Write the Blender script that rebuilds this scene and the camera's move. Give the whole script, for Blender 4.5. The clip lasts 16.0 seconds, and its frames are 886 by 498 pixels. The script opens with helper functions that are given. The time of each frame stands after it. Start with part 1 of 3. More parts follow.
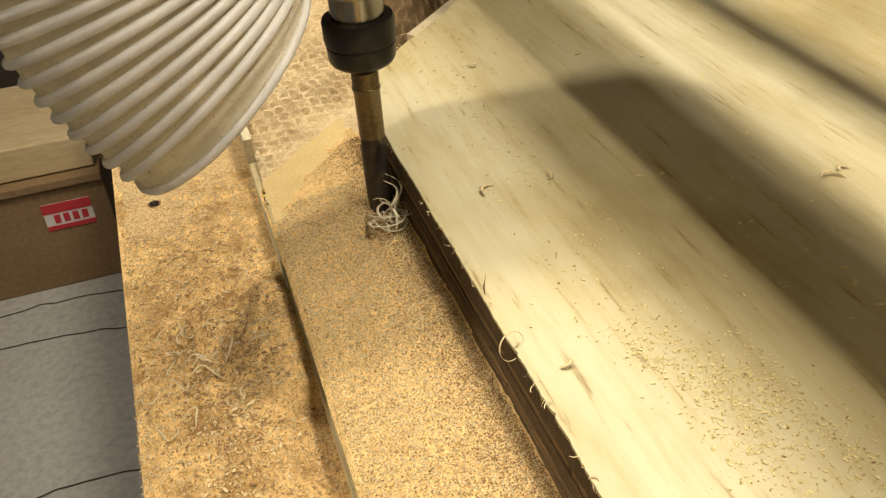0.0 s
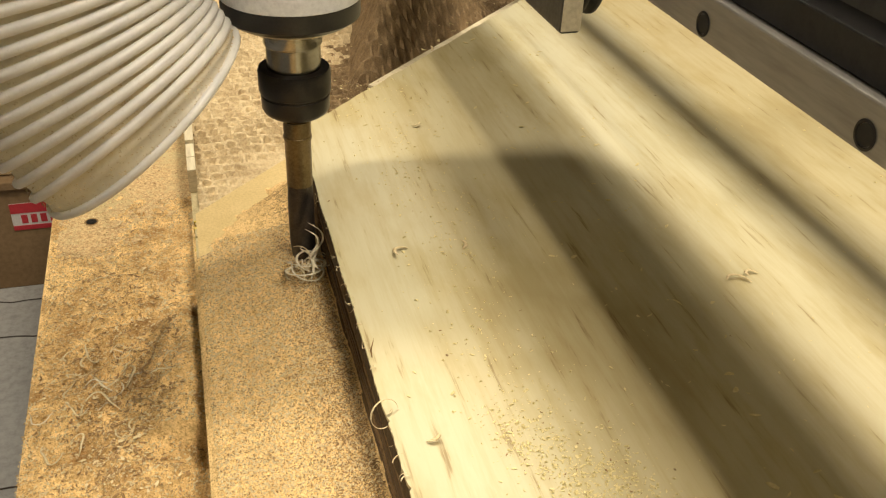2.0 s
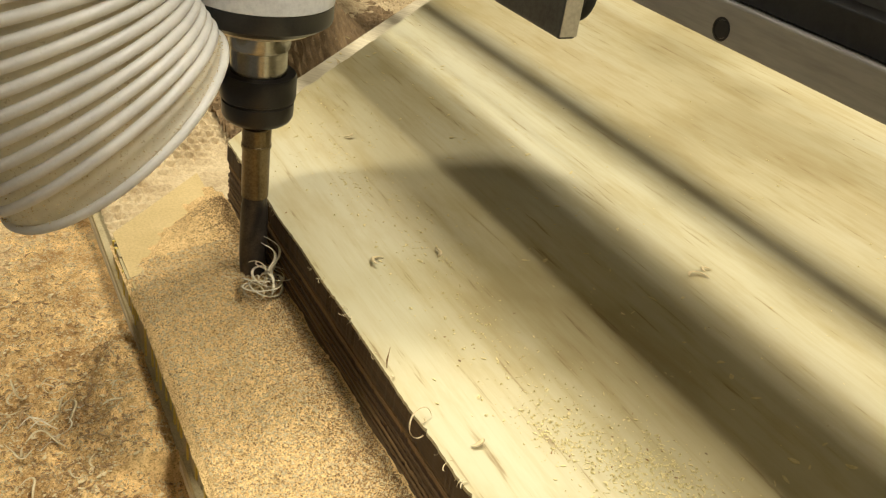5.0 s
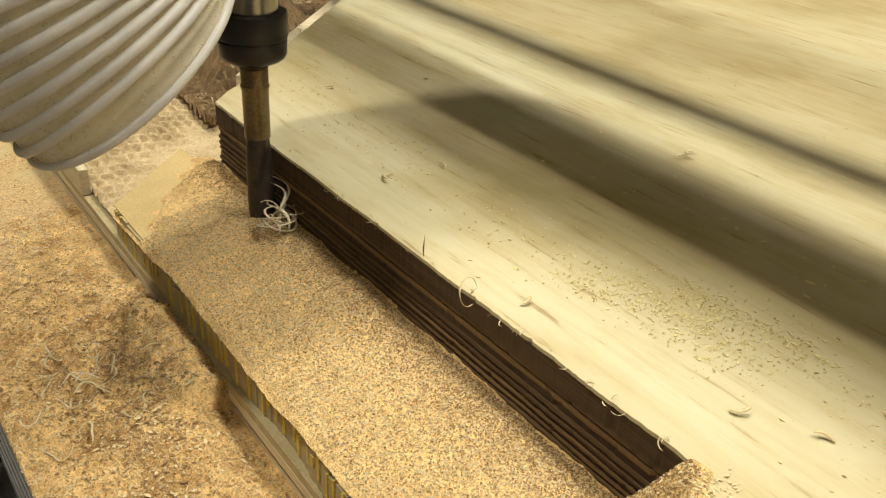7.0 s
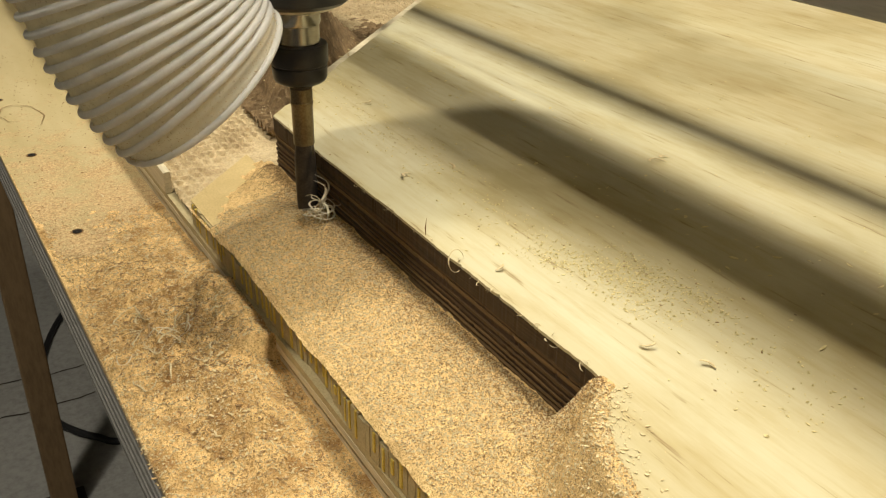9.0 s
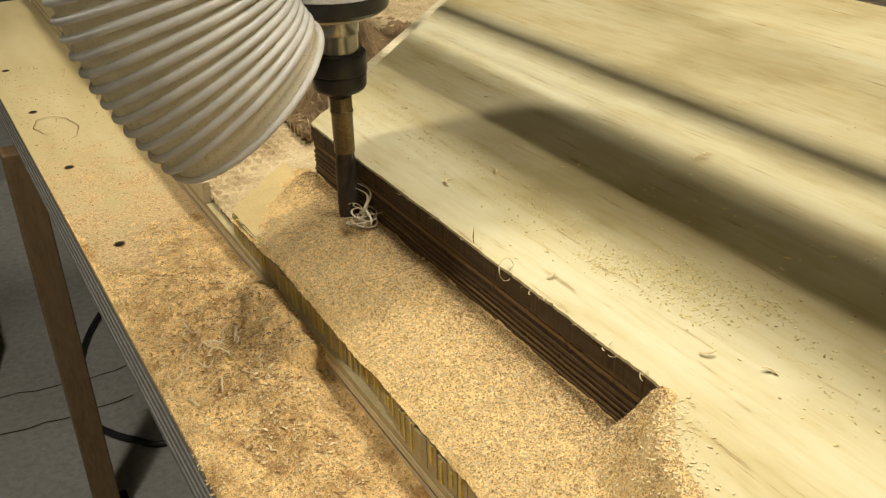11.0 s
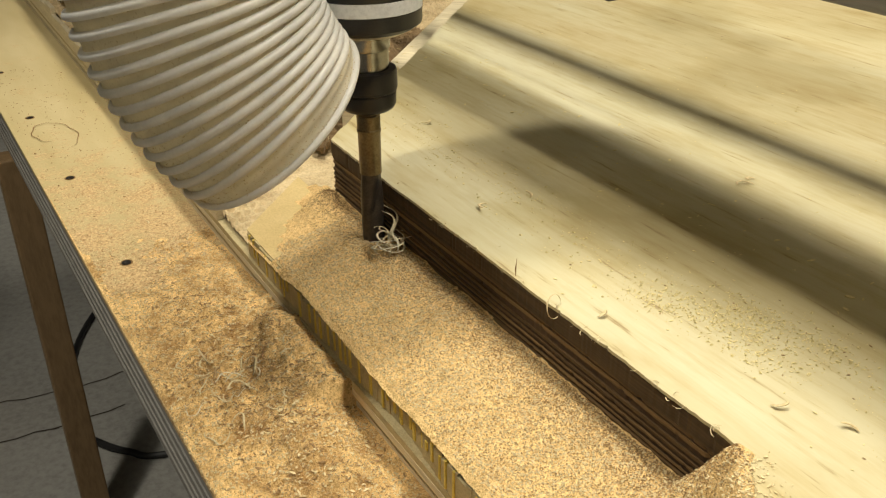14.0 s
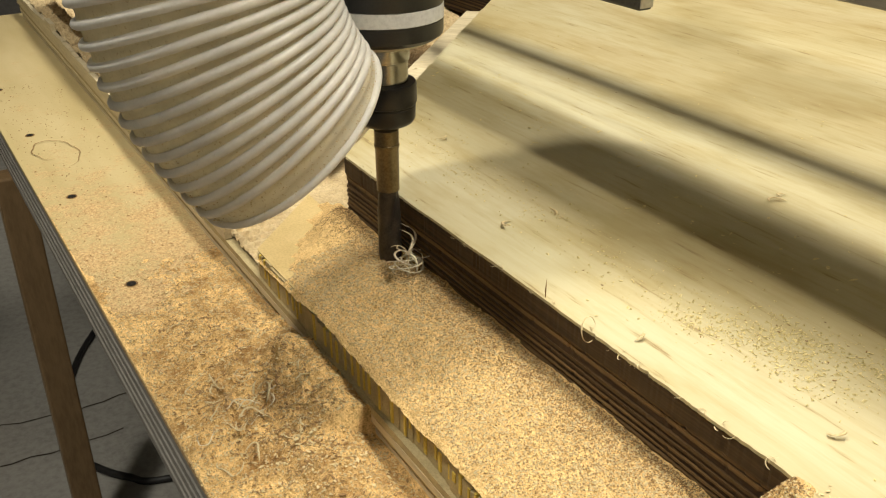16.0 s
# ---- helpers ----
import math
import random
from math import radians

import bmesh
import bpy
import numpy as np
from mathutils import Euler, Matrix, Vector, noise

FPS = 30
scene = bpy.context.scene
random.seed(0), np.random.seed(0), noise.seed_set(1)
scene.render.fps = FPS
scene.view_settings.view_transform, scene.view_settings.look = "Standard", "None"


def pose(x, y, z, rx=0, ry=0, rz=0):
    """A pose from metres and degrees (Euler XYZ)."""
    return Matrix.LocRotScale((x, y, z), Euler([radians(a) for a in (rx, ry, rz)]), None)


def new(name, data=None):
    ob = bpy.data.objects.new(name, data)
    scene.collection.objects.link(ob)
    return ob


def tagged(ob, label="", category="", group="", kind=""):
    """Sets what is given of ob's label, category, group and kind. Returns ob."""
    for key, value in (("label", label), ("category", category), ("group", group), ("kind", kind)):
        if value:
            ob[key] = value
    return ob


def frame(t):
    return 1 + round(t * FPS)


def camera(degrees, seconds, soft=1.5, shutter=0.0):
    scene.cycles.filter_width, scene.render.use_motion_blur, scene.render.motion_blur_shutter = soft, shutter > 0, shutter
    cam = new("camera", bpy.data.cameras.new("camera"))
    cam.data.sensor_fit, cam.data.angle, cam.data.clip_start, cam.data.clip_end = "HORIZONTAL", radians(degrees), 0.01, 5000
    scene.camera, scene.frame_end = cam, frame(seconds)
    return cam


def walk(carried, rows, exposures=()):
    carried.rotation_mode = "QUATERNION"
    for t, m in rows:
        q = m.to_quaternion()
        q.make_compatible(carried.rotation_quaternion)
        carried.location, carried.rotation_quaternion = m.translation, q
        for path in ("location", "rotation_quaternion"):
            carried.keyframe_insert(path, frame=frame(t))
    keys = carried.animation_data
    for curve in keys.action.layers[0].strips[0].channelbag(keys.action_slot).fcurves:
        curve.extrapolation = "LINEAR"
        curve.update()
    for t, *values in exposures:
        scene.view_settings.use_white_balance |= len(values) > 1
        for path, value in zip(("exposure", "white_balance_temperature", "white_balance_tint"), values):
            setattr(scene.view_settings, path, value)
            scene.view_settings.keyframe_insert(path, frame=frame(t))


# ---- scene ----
cam = camera(52.00, 16.0, soft=1.2)
ROWS = [
    (0.0, -0.1207, -0.3341, 1.2631, 54.24, 3.77, -18.35),
    (0.5, -0.0921, -0.3413, 1.2723, 56.12, 2.00, -16.97),
    (1.0, -0.0797, -0.3444, 1.2716, 55.82, -0.49, -15.19),
    (1.5, -0.0737, -0.3481, 1.2721, 56.47, -1.27, -13.76),
    (2.0, -0.0696, -0.3451, 1.2752, 56.97, -2.34, -15.11),
    (2.5, -0.0719, -0.3392, 1.2736, 56.85, -2.45, -15.62),
    (3.0, -0.0761, -0.3388, 1.2750, 56.82, -2.93, -15.61),
    (5.5, -0.2076, -0.2973, 1.2288, 61.09, -6.78, -32.02),
    (6.0, -0.2234, -0.2986, 1.2039, 62.81, -4.70, -35.43),
    (6.5, -0.2431, -0.3186, 1.1957, 62.14, -3.05, -35.04),
    (7.0, -0.2555, -0.3312, 1.1942, 61.66, -2.55, -34.89),
    (7.5, -0.2909, -0.3200, 1.2081, 62.05, -0.99, -37.67),
    (8.0, -0.2986, -0.3519, 1.2232, 63.11, -1.06, -38.10),
    (8.5, -0.2740, -0.4162, 1.2292, 62.30, -0.72, -32.20),
    (9.0, -0.2898, -0.4731, 1.2412, 62.49, -0.85, -30.61),
    (11.5, -0.3016, -0.4472, 1.2528, 61.68, 1.44, -30.08),
    (12.0, -0.2981, -0.4388, 1.2534, 61.50, 1.35, -30.07),
    (12.5, -0.3033, -0.4306, 1.2529, 61.27, 1.07, -30.30),
    (13.0, -0.3069, -0.4192, 1.2566, 61.37, 0.74, -30.51),
    (13.5, -0.3074, -0.4072, 1.2555, 61.54, 0.50, -30.51),
    (14.0, -0.3124, -0.3958, 1.2557, 61.66, 0.25, -30.77),
    (14.5, -0.3134, -0.3862, 1.2554, 62.11, 0.19, -31.03),
    (15.0, -0.3182, -0.3722, 1.2492, 62.48, 0.24, -31.06),
    (15.5, -0.3225, -0.3582, 1.2392, 62.70, -0.09, -31.19),
    (16.0, -0.3163, -0.3624, 1.2422, 62.86, 0.25, -31.11),
]
walk(cam, [(t, pose(x, y, z, rx, ry, rz)) for t, x, y, z, rx, ry, rz in ROWS],
     exposures=[(0.0, 0.03, 6720, 12.5), (3.0, 0.03, 6720, 12.5), (5.5, 0.0, 6250, 8.5), (9.0, -0.06, 6350, 9), (12.0, -0.04, 6350, 8.5), (14.0, -0.01, 6350, 8.5), (16.0, 0.06, 6400, 9)])

# ---- world and lamps ----
world = bpy.data.worlds.new("world")
scene.world = world
world.use_nodes = True
bg = world.node_tree.nodes["Background"]
bg.inputs[0].default_value = (0.9, 0.85, 0.75, 1)
bg.inputs[1].default_value = 0.05


def lamp_along_y(x, y, z, length, width, power, tilt, colour=(1.0, 0.92, 0.77)):
    d = bpy.data.lights.new("unseen_ceiling_lamp", "AREA")
    d.shape, d.size, d.size_y, d.energy, d.color = "RECTANGLE", width, length, power, colour
    ob = new("unseen_ceiling_lamp", d)
    ob.matrix_world = pose(x, y, z, 0, tilt, 0)
    return ob


lamp_along_y(0.36, -0.2, 2.75, 2.8, 0.30, 60, 0)
# Compact unseen lamp, placed to throw the added hose run's shadow.
lamp_along_y(-0.70, 0.30, 2.75, 0.14, 0.10, 22, -21)
lamp_along_y(1.64, 0.0, 2.75, 2.6, 0.10, 16, 20)
# Fill lamp without a known source, added to brighten the hose's near side.
lamp_along_y(-1.25, -1.3, 2.75, 1.8, 0.10, 10, -25)

# ---- materials ----


def nodes_of(name):
    m = bpy.data.materials.new(name)
    m.use_nodes = True
    nt = m.node_tree
    return m, nt, nt.nodes["Principled BSDF"]


def link(nt, a, b):
    nt.links.new(a, b)


def coords(nt, scale=(1, 1, 1), obj=True):
    tc = nt.nodes.new("ShaderNodeTexCoord")
    mp = nt.nodes.new("ShaderNodeMapping")
    mp.inputs["Scale"].default_value = scale
    link(nt, tc.outputs["Object"], mp.inputs["Vector"])
    return mp.outputs["Vector"]


def noise_tex(nt, vec, scale, detail=4, rough=0.55):
    n = nt.nodes.new("ShaderNodeTexNoise")
    n.inputs["Scale"].default_value = scale
    n.inputs["Detail"].default_value = detail
    n.inputs["Roughness"].default_value = rough
    link(nt, vec, n.inputs["Vector"])
    return n.outputs["Fac"]


def ramp(nt, fac, stops):
    r = nt.nodes.new("ShaderNodeValToRGB")
    el = r.color_ramp.elements
    while len(el) < len(stops):
        el.new(0.5)
    for e, (p, c) in zip(el, stops):
        e.position, e.color = p, (*c, 1)
    link(nt, fac, r.inputs["Fac"])
    return r.outputs["Color"]


def mix(nt, fac, a, b, kind="MIX"):
    m = nt.nodes.new("ShaderNodeMix")
    m.data_type, m.blend_type = "RGBA", kind
    if isinstance(fac, (int, float)):
        m.inputs[0].default_value = fac
    else:
        link(nt, fac, m.inputs[0])
    for k, v in ((6, a), (7, b)):
        if isinstance(v, tuple):
            m.inputs[k].default_value = (*v, 1)
        else:
            link(nt, v, m.inputs[k])
    return m.outputs[2]


def bump(nt, bsdf, height, strength, dist):
    b = nt.nodes.new("ShaderNodeBump")
    b.inputs["Strength"].default_value = strength
    b.inputs["Distance"].default_value = dist
    link(nt, height, b.inputs["Height"])
    link(nt, b.outputs["Normal"], bsdf.inputs["Normal"])


def plain(name, dark, light, scale, rough=0.6, metal=0.0, bump_size=0.0, fine=None, stretch=(1, 1, 1)):
    """Two tones over a coarse and a fine noise, with relief."""
    m, nt, b = nodes_of(name)
    v = coords(nt, stretch)
    a = noise_tex(nt, v, scale)
    f = noise_tex(nt, v, (fine or scale * 9), 3, 0.7)
    c1 = ramp(nt, a, [(0.3, dark), (0.7, light)])
    c2 = ramp(nt, f, [(0.3, tuple(0.75 * k for k in dark)), (0.6, light)])
    link(nt, mix(nt, 0.45, c1, c2), b.inputs["Base Color"])
    b.inputs["Roughness"].default_value = rough
    b.inputs["Metallic"].default_value = metal
    if bump_size:
        bump(nt, b, f, 0.6, bump_size)
    return m


def ply_top_material():
    m, nt, b = nodes_of("plywood_face")
    v = coords(nt, (1, 0.16, 1))
    broad = noise_tex(nt, v, 9, 3, 0.5)
    grain = noise_tex(nt, coords(nt, (1, 0.07, 1)), 170, 4, 0.65)
    blot = noise_tex(nt, coords(nt), 5, 3, 0.5)
    base = ramp(nt, broad, [(0.28, (0.47, 0.385, 0.20)), (0.42, (0.52, 0.44, 0.245)), (0.55, (0.545, 0.475, 0.28)), (0.7, (0.58, 0.53, 0.345))])
    streak = ramp(nt, grain, [(0.28, (0.42, 0.29, 0.13)), (0.37, (0.92, 0.88, 0.79)), (0.55, (1, 1, 1))])
    stain = ramp(nt, blot, [(0.34, (0.74, 0.71, 0.60)), (0.47, (0.94, 0.93, 0.87)), (0.62, (1, 1, 1))])
    veil = ramp(nt, noise_tex(nt, coords(nt, (1.6, 0.5, 1)), 26, 4, 0.6), [(0.36, (0.86, 0.80, 0.66)), (0.52, (1, 1, 1)), (0.66, (1.03, 1.04, 1.06))])
    c = mix(nt, 0.75, base, streak, "MULTIPLY")
    c = mix(nt, 0.8, c, stain, "MULTIPLY")
    c = mix(nt, 0.6, c, veil, "MULTIPLY")
    speck = nt.nodes.new("ShaderNodeTexVoronoi")
    speck.inputs["Scale"].default_value = 55
    link(nt, coords(nt, (1, 0.7, 1)), speck.inputs["Vector"])
    dots = ramp(nt, speck.outputs["Distance"], [(0.03, (0.30, 0.20, 0.10)), (0.055, (1, 1, 1))])
    patch = ramp(nt, noise_tex(nt, coords(nt), 12, 2), [(0.52, (0, 0, 0)), (0.6, (1, 1, 1))])
    c = mix(nt, patch, c, mix(nt, 1.0, c, dots, "MULTIPLY"))
    link(nt, c, b.inputs["Base Color"])
    b.inputs["Roughness"].default_value = 0.55
    bump(nt, b, grain, 0.12, 0.0006)
    return m


def edge_material(name, dark, light):
    """Milled plywood edge, scorched, a tone for each ply."""
    m, nt, b = nodes_of(name)
    oi = nt.nodes.new("ShaderNodeObjectInfo")
    tone = ramp(nt, oi.outputs["Random"], [(0.0, dark), (1.0, light)])
    g = noise_tex(nt, coords(nt, (1, 0.06, 4)), 130, 4, 0.7)
    streak = ramp(nt, g, [(0.3, (0.35, 0.3, 0.25)), (0.65, (1.2, 1.15, 1.1))])
    link(nt, mix(nt, 0.9, tone, streak, "MULTIPLY"), b.inputs["Base Color"])
    b.inputs["Roughness"].default_value = 0.75
    bump(nt, b, g, 0.5, 0.001)
    return m


def dust_material(name, tint=1.0, patch=0.55):
    m, nt, b = nodes_of(name)
    v = coords(nt)
    f1 = noise_tex(nt, v, 850, 3, 0.8)
    f2 = noise_tex(nt, v, 34, 4, 0.6)
    f3 = noise_tex(nt, coords(nt, (1, 0.6, 1)), 230, 2, 0.6)
    c = ramp(nt, f1, [(0.31, (0.28, 0.16, 0.055)), (0.43, (0.70, 0.49, 0.21)), (0.57, (0.90, 0.71, 0.38))])
    c = mix(nt, patch, c, ramp(nt, f2, [(0.34, (0.44, 0.32, 0.22)), (0.58, (1.08, 1.05, 1.0))]), "MULTIPLY")
    c = mix(nt, 0.5, c, ramp(nt, f3, [(0.3, (0.5, 0.42, 0.34)), (0.5, (1, 1, 1))]), "MULTIPLY")
    c = mix(nt, 1.0, c, (1.02 * tint, 0.965 * tint, 0.88 * tint), "MULTIPLY")
    link(nt, c, b.inputs["Base Color"])
    b.inputs["Roughness"].default_value = 0.9
    b.inputs["Specular IOR Level"].default_value = 0.15
    bump(nt, b, f1, 1.0, 0.0016)
    return m


def bed_material():
    """Plywood bed with dust rubbed into it: patches of bare cream face show."""
    m, nt, b = nodes_of("dusty_bed_face")
    v = coords(nt)
    face = ramp(nt, noise_tex(nt, coords(nt, (1, 0.2, 1)), 12), [(0.3, (0.43, 0.34, 0.155)), (0.7, (0.56, 0.46, 0.245))])
    grit = ramp(nt, noise_tex(nt, v, 420, 3, 0.75), [(0.3, (0.22, 0.12, 0.045)), (0.5, (0.52, 0.35, 0.16)), (0.65, (0.68, 0.5, 0.25))])
    sep = nt.nodes.new("ShaderNodeSeparateXYZ")
    link(nt, v, sep.inputs[0])
    far = nt.nodes.new("ShaderNodeMapRange")
    far.inputs[1].default_value, far.inputs[2].default_value = 0.25, 0.95
    far.inputs[3].default_value, far.inputs[4].default_value = 0.28, -0.22
    link(nt, sep.outputs["Y"], far.inputs[0])
    n = noise_tex(nt, v, 22, 5, 0.65)
    n2 = noise_tex(nt, v, 190, 3, 0.7)
    add = nt.nodes.new("ShaderNodeMath")
    link(nt, n, add.inputs[0])
    link(nt, far.outputs[0], add.inputs[1])
    add2 = nt.nodes.new("ShaderNodeMath")
    add2.operation = "MULTIPLY_ADD"
    link(nt, n2, add2.inputs[0])
    add2.inputs[1].default_value = 0.7
    link(nt, add.outputs[0], add2.inputs[2])
    cover = ramp(nt, add2.outputs[0], [(0.72, (0, 0, 0)), (1.0, (1, 1, 1))])
    link(nt, mix(nt, cover, face, grit), b.inputs["Base Color"])
    b.inputs["Roughness"].default_value = 0.85
    bump(nt, b, n2, 0.5, 0.001)
    return m


def hose_material(name, colour, rough, through_light, dirt):
    m, nt, b = nodes_of(name)
    n = noise_tex(nt, coords(nt), 40, 4, 0.7)
    c = ramp(nt, n, [(0.35, tuple(0.85 * k for k in colour)), (0.7, colour)])
    speck = ramp(nt, noise_tex(nt, coords(nt), 420, 3, 0.7), [(0.30, (0.45, 0.34, 0.18)), (0.40, (1, 1, 1))])
    c = mix(nt, dirt, c, speck, "MULTIPLY")
    link(nt, c, b.inputs["Base Color"])
    b.inputs["Roughness"].default_value = rough
    tr = nt.nodes.new("ShaderNodeBsdfTranslucent")
    link(nt, c, tr.inputs["Color"])
    mx = nt.nodes.new("ShaderNodeMixShader")
    mx.inputs[0].default_value = through_light
    link(nt, b.outputs[0], mx.inputs[1])
    link(nt, tr.outputs[0], mx.inputs[2])
    link(nt, mx.outputs[0], nt.nodes["Material Output"].inputs["Surface"])
    return m


M_PLY = ply_top_material()
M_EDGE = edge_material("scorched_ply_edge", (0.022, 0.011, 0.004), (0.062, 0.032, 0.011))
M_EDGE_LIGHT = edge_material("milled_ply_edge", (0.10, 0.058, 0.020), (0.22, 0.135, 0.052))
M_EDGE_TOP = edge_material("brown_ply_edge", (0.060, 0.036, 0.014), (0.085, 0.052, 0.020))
M_DUST = dust_material("sawdust", 1.08, 0.22)
M_DUST_LOW = dust_material("coarse_sawdust", 1.05, 0.8)
M_BED = bed_material()
M_CHIP = plain("wood_chip", (0.55, 0.42, 0.20), (0.76, 0.62, 0.36), 60, 0.8)
M_CHIP_MID = plain("tan_wood_chip", (0.30, 0.185, 0.075), (0.52, 0.36, 0.17), 60, 0.85)
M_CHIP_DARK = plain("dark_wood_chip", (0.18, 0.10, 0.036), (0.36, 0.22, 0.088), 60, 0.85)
M_CURL = plain("shaving", (0.52, 0.40, 0.20), (0.74, 0.62, 0.38), 90, 0.7)
M_STRAND = plain("pale_strand", (0.62, 0.52, 0.33), (0.84, 0.76, 0.56), 90, 0.7)
M_SLIVER = plain("yellow_sliver", (0.52, 0.42, 0.16), (0.82, 0.70, 0.36), 300, 0.7)
M_PALE = plain("pale_ply_layer", (0.52, 0.43, 0.26), (0.74, 0.65, 0.44), 30, 0.8, stretch=(1, 0.1, 3), bump_size=0.001)
M_SWEPT = plain("swept_milled_face", (0.50, 0.36, 0.14), (0.66, 0.50, 0.23), 24, 0.75, fine=500, bump_size=0.0004)
# Carving colour darkened to stand in for shade on faces and in recesses.
M_CARVE_DARK = plain("shade_dark_carving", (0.10, 0.058, 0.022), (0.34, 0.23, 0.11), 70, 0.85, bump_size=0.0015)
M_YELLOW = plain("yellow_streak", (0.58, 0.42, 0.05), (0.78, 0.60, 0.13), 80, 0.7)
M_RIDGE = plain("tan_ridge", (0.36, 0.29, 0.14), (0.56, 0.46, 0.25), 80, 0.8, bump_size=0.001)
M_CARVE = plain("carved_ply", (0.36, 0.25, 0.12), (0.72, 0.58, 0.34), 38, 0.85, bump_size=0.0015)
M_BLACK = plain("black_coating", (0.010, 0.010, 0.011), (0.022, 0.021, 0.020), 70, 0.38, 0.0)
M_NUT = plain("dusty_black_steel", (0.010, 0.009, 0.009), (0.030, 0.026, 0.022), 120, 0.36, 0.3)
M_CHROME = plain("ground_steel", (0.26, 0.25, 0.22), (0.40, 0.38, 0.34), 50, 0.22, 1.0, stretch=(1, 1, 8))
M_BRASS = plain("heat_tinted_shank", (0.13, 0.095, 0.05), (0.27, 0.21, 0.115), 60, 0.38, 0.85)
M_FLUTE = plain("dusty_flute", (0.045, 0.036, 0.028), (0.11, 0.09, 0.07), 90, 0.48, 0.6)
M_WHITE = plain("white_band", (0.62, 0.62, 0.62), (0.74, 0.74, 0.73), 30, 0.45)
M_CREAM = plain("cream_bevel", (0.55, 0.48, 0.36), (0.66, 0.6, 0.46), 30, 0.4, 0.3)
M_RAIL = plain("rail_steel", (0.36, 0.34, 0.30), (0.48, 0.46, 0.42), 24, 0.5, 0.4, stretch=(1, 0.1, 1))
M_BEAM = plain("grey_painted_beam", (0.09, 0.085, 0.075), (0.15, 0.14, 0.125), 12, 0.55)
M_SLOT = plain("dark_seal", (0.012, 0.011, 0.011), (0.03, 0.028, 0.026), 20, 0.6)
M_PLATE = plain("grey_plate", (0.10, 0.10, 0.095), (0.17, 0.165, 0.155), 30, 0.5, 0.5)
M_ALU = plain("aluminium_edge", (0.55, 0.52, 0.46), (0.70, 0.67, 0.6), 40, 0.4, 0.7)
M_RUBBER = plain("black_rubber", (0.012, 0.012, 0.012), (0.03, 0.03, 0.03), 60, 0.6)
M_CONCRETE = plain("concrete", (0.27, 0.26, 0.235), (0.42, 0.41, 0.375), 2.2, 0.8, fine=60, bump_size=0.002)
M_CARD = plain("cardboard", (0.19, 0.115, 0.05), (0.26, 0.165, 0.08), 6, 0.85, fine=90)
M_LABEL = plain("red_label", (0.42, 0.02, 0.03), (0.55, 0.04, 0.05), 40, 0.5)
M_PAPER = plain("white_label", (0.62, 0.58, 0.54), (0.72, 0.69, 0.65), 40, 0.6)
M_LEG = plain("tan_painted_leg", (0.17, 0.105, 0.045), (0.25, 0.16, 0.075), 18, 0.55, stretch=(1, 1, 0.2))
M_CABLE = plain("black_cable", (0.008, 0.008, 0.008), (0.02, 0.02, 0.02), 50, 0.5)
M_BED_LIGHT = plain("grey_edge_ply", (0.20, 0.19, 0.17), (0.32, 0.30, 0.27), 30, 0.7, stretch=(1, 0.1, 3))
M_BED_DARK = plain("dark_edge_ply", (0.045, 0.043, 0.040), (0.085, 0.08, 0.073), 30, 0.7, stretch=(1, 0.1, 3))
M_WALL = plain("grey_wall", (0.13, 0.125, 0.115), (0.18, 0.17, 0.155), 1.5, 0.85, fine=40)
M_PALLET = plain("pale_board", (0.48, 0.36, 0.19), (0.62, 0.49, 0.28), 14, 0.75, stretch=(0.2, 1, 1))
M_BIN = plain("dark_bin", (0.03, 0.022, 0.016), (0.06, 0.045, 0.03), 9, 0.6)
M_HOSE = hose_material("clear_hose_wall", (0.95, 0.90, 0.74), 0.24, 0.62, 0.5)
M_COIL = hose_material("white_hose_coil", (0.96, 0.945, 0.90), 0.28, 0.42, 0.12)

# ---- mesh helpers ----


def part(name, bm, material, parent=None, label=""):
    """Links a bmesh as one mesh object, under a thing or a part."""
    me = bpy.data.meshes.new(name)
    bmesh.ops.recalc_face_normals(bm, faces=bm.faces[:])
    bm.to_mesh(me)
    bm.free()
    me.materials.append(material)
    ob = new(name, me)
    if parent is not None:
        ob.parent = parent
    if label:
        ob["label"] = label
    return ob


def smooth(ob):
    for p in ob.data.polygons:
        p.use_smooth = True
    return ob


def raw(name, verts, faces, material, parent=None, label="", shade=False):
    me = bpy.data.meshes.new(name)
    me.from_pydata(verts, [], faces)
    me.update()
    me.materials.append(material)
    ob = new(name, me)
    if parent is not None:
        ob.parent = parent
    if label:
        ob["label"] = label
    if shade:
        smooth(ob)
    return ob


def thing(name, label, category, group="", kind="", at=(0, 0, 0)):
    ob = new(name)
    ob.location = at
    return tagged(ob, label, category, group, kind)


def box(x0, x1, y0, y1, z0, z1, bevel=0.0):
    bm = bmesh.new()
    bmesh.ops.create_cube(bm, size=1.0)
    for v in bm.verts:
        v.co = ((x0 + x1) / 2 + v.co.x * (x1 - x0), (y0 + y1) / 2 + v.co.y * (y1 - y0), (z0 + z1) / 2 + v.co.z * (z1 - z0))
    if bevel:
        bmesh.ops.bevel(bm, geom=bm.edges[:], offset=bevel, segments=2, affect="EDGES", profile=0.5)
    return bm


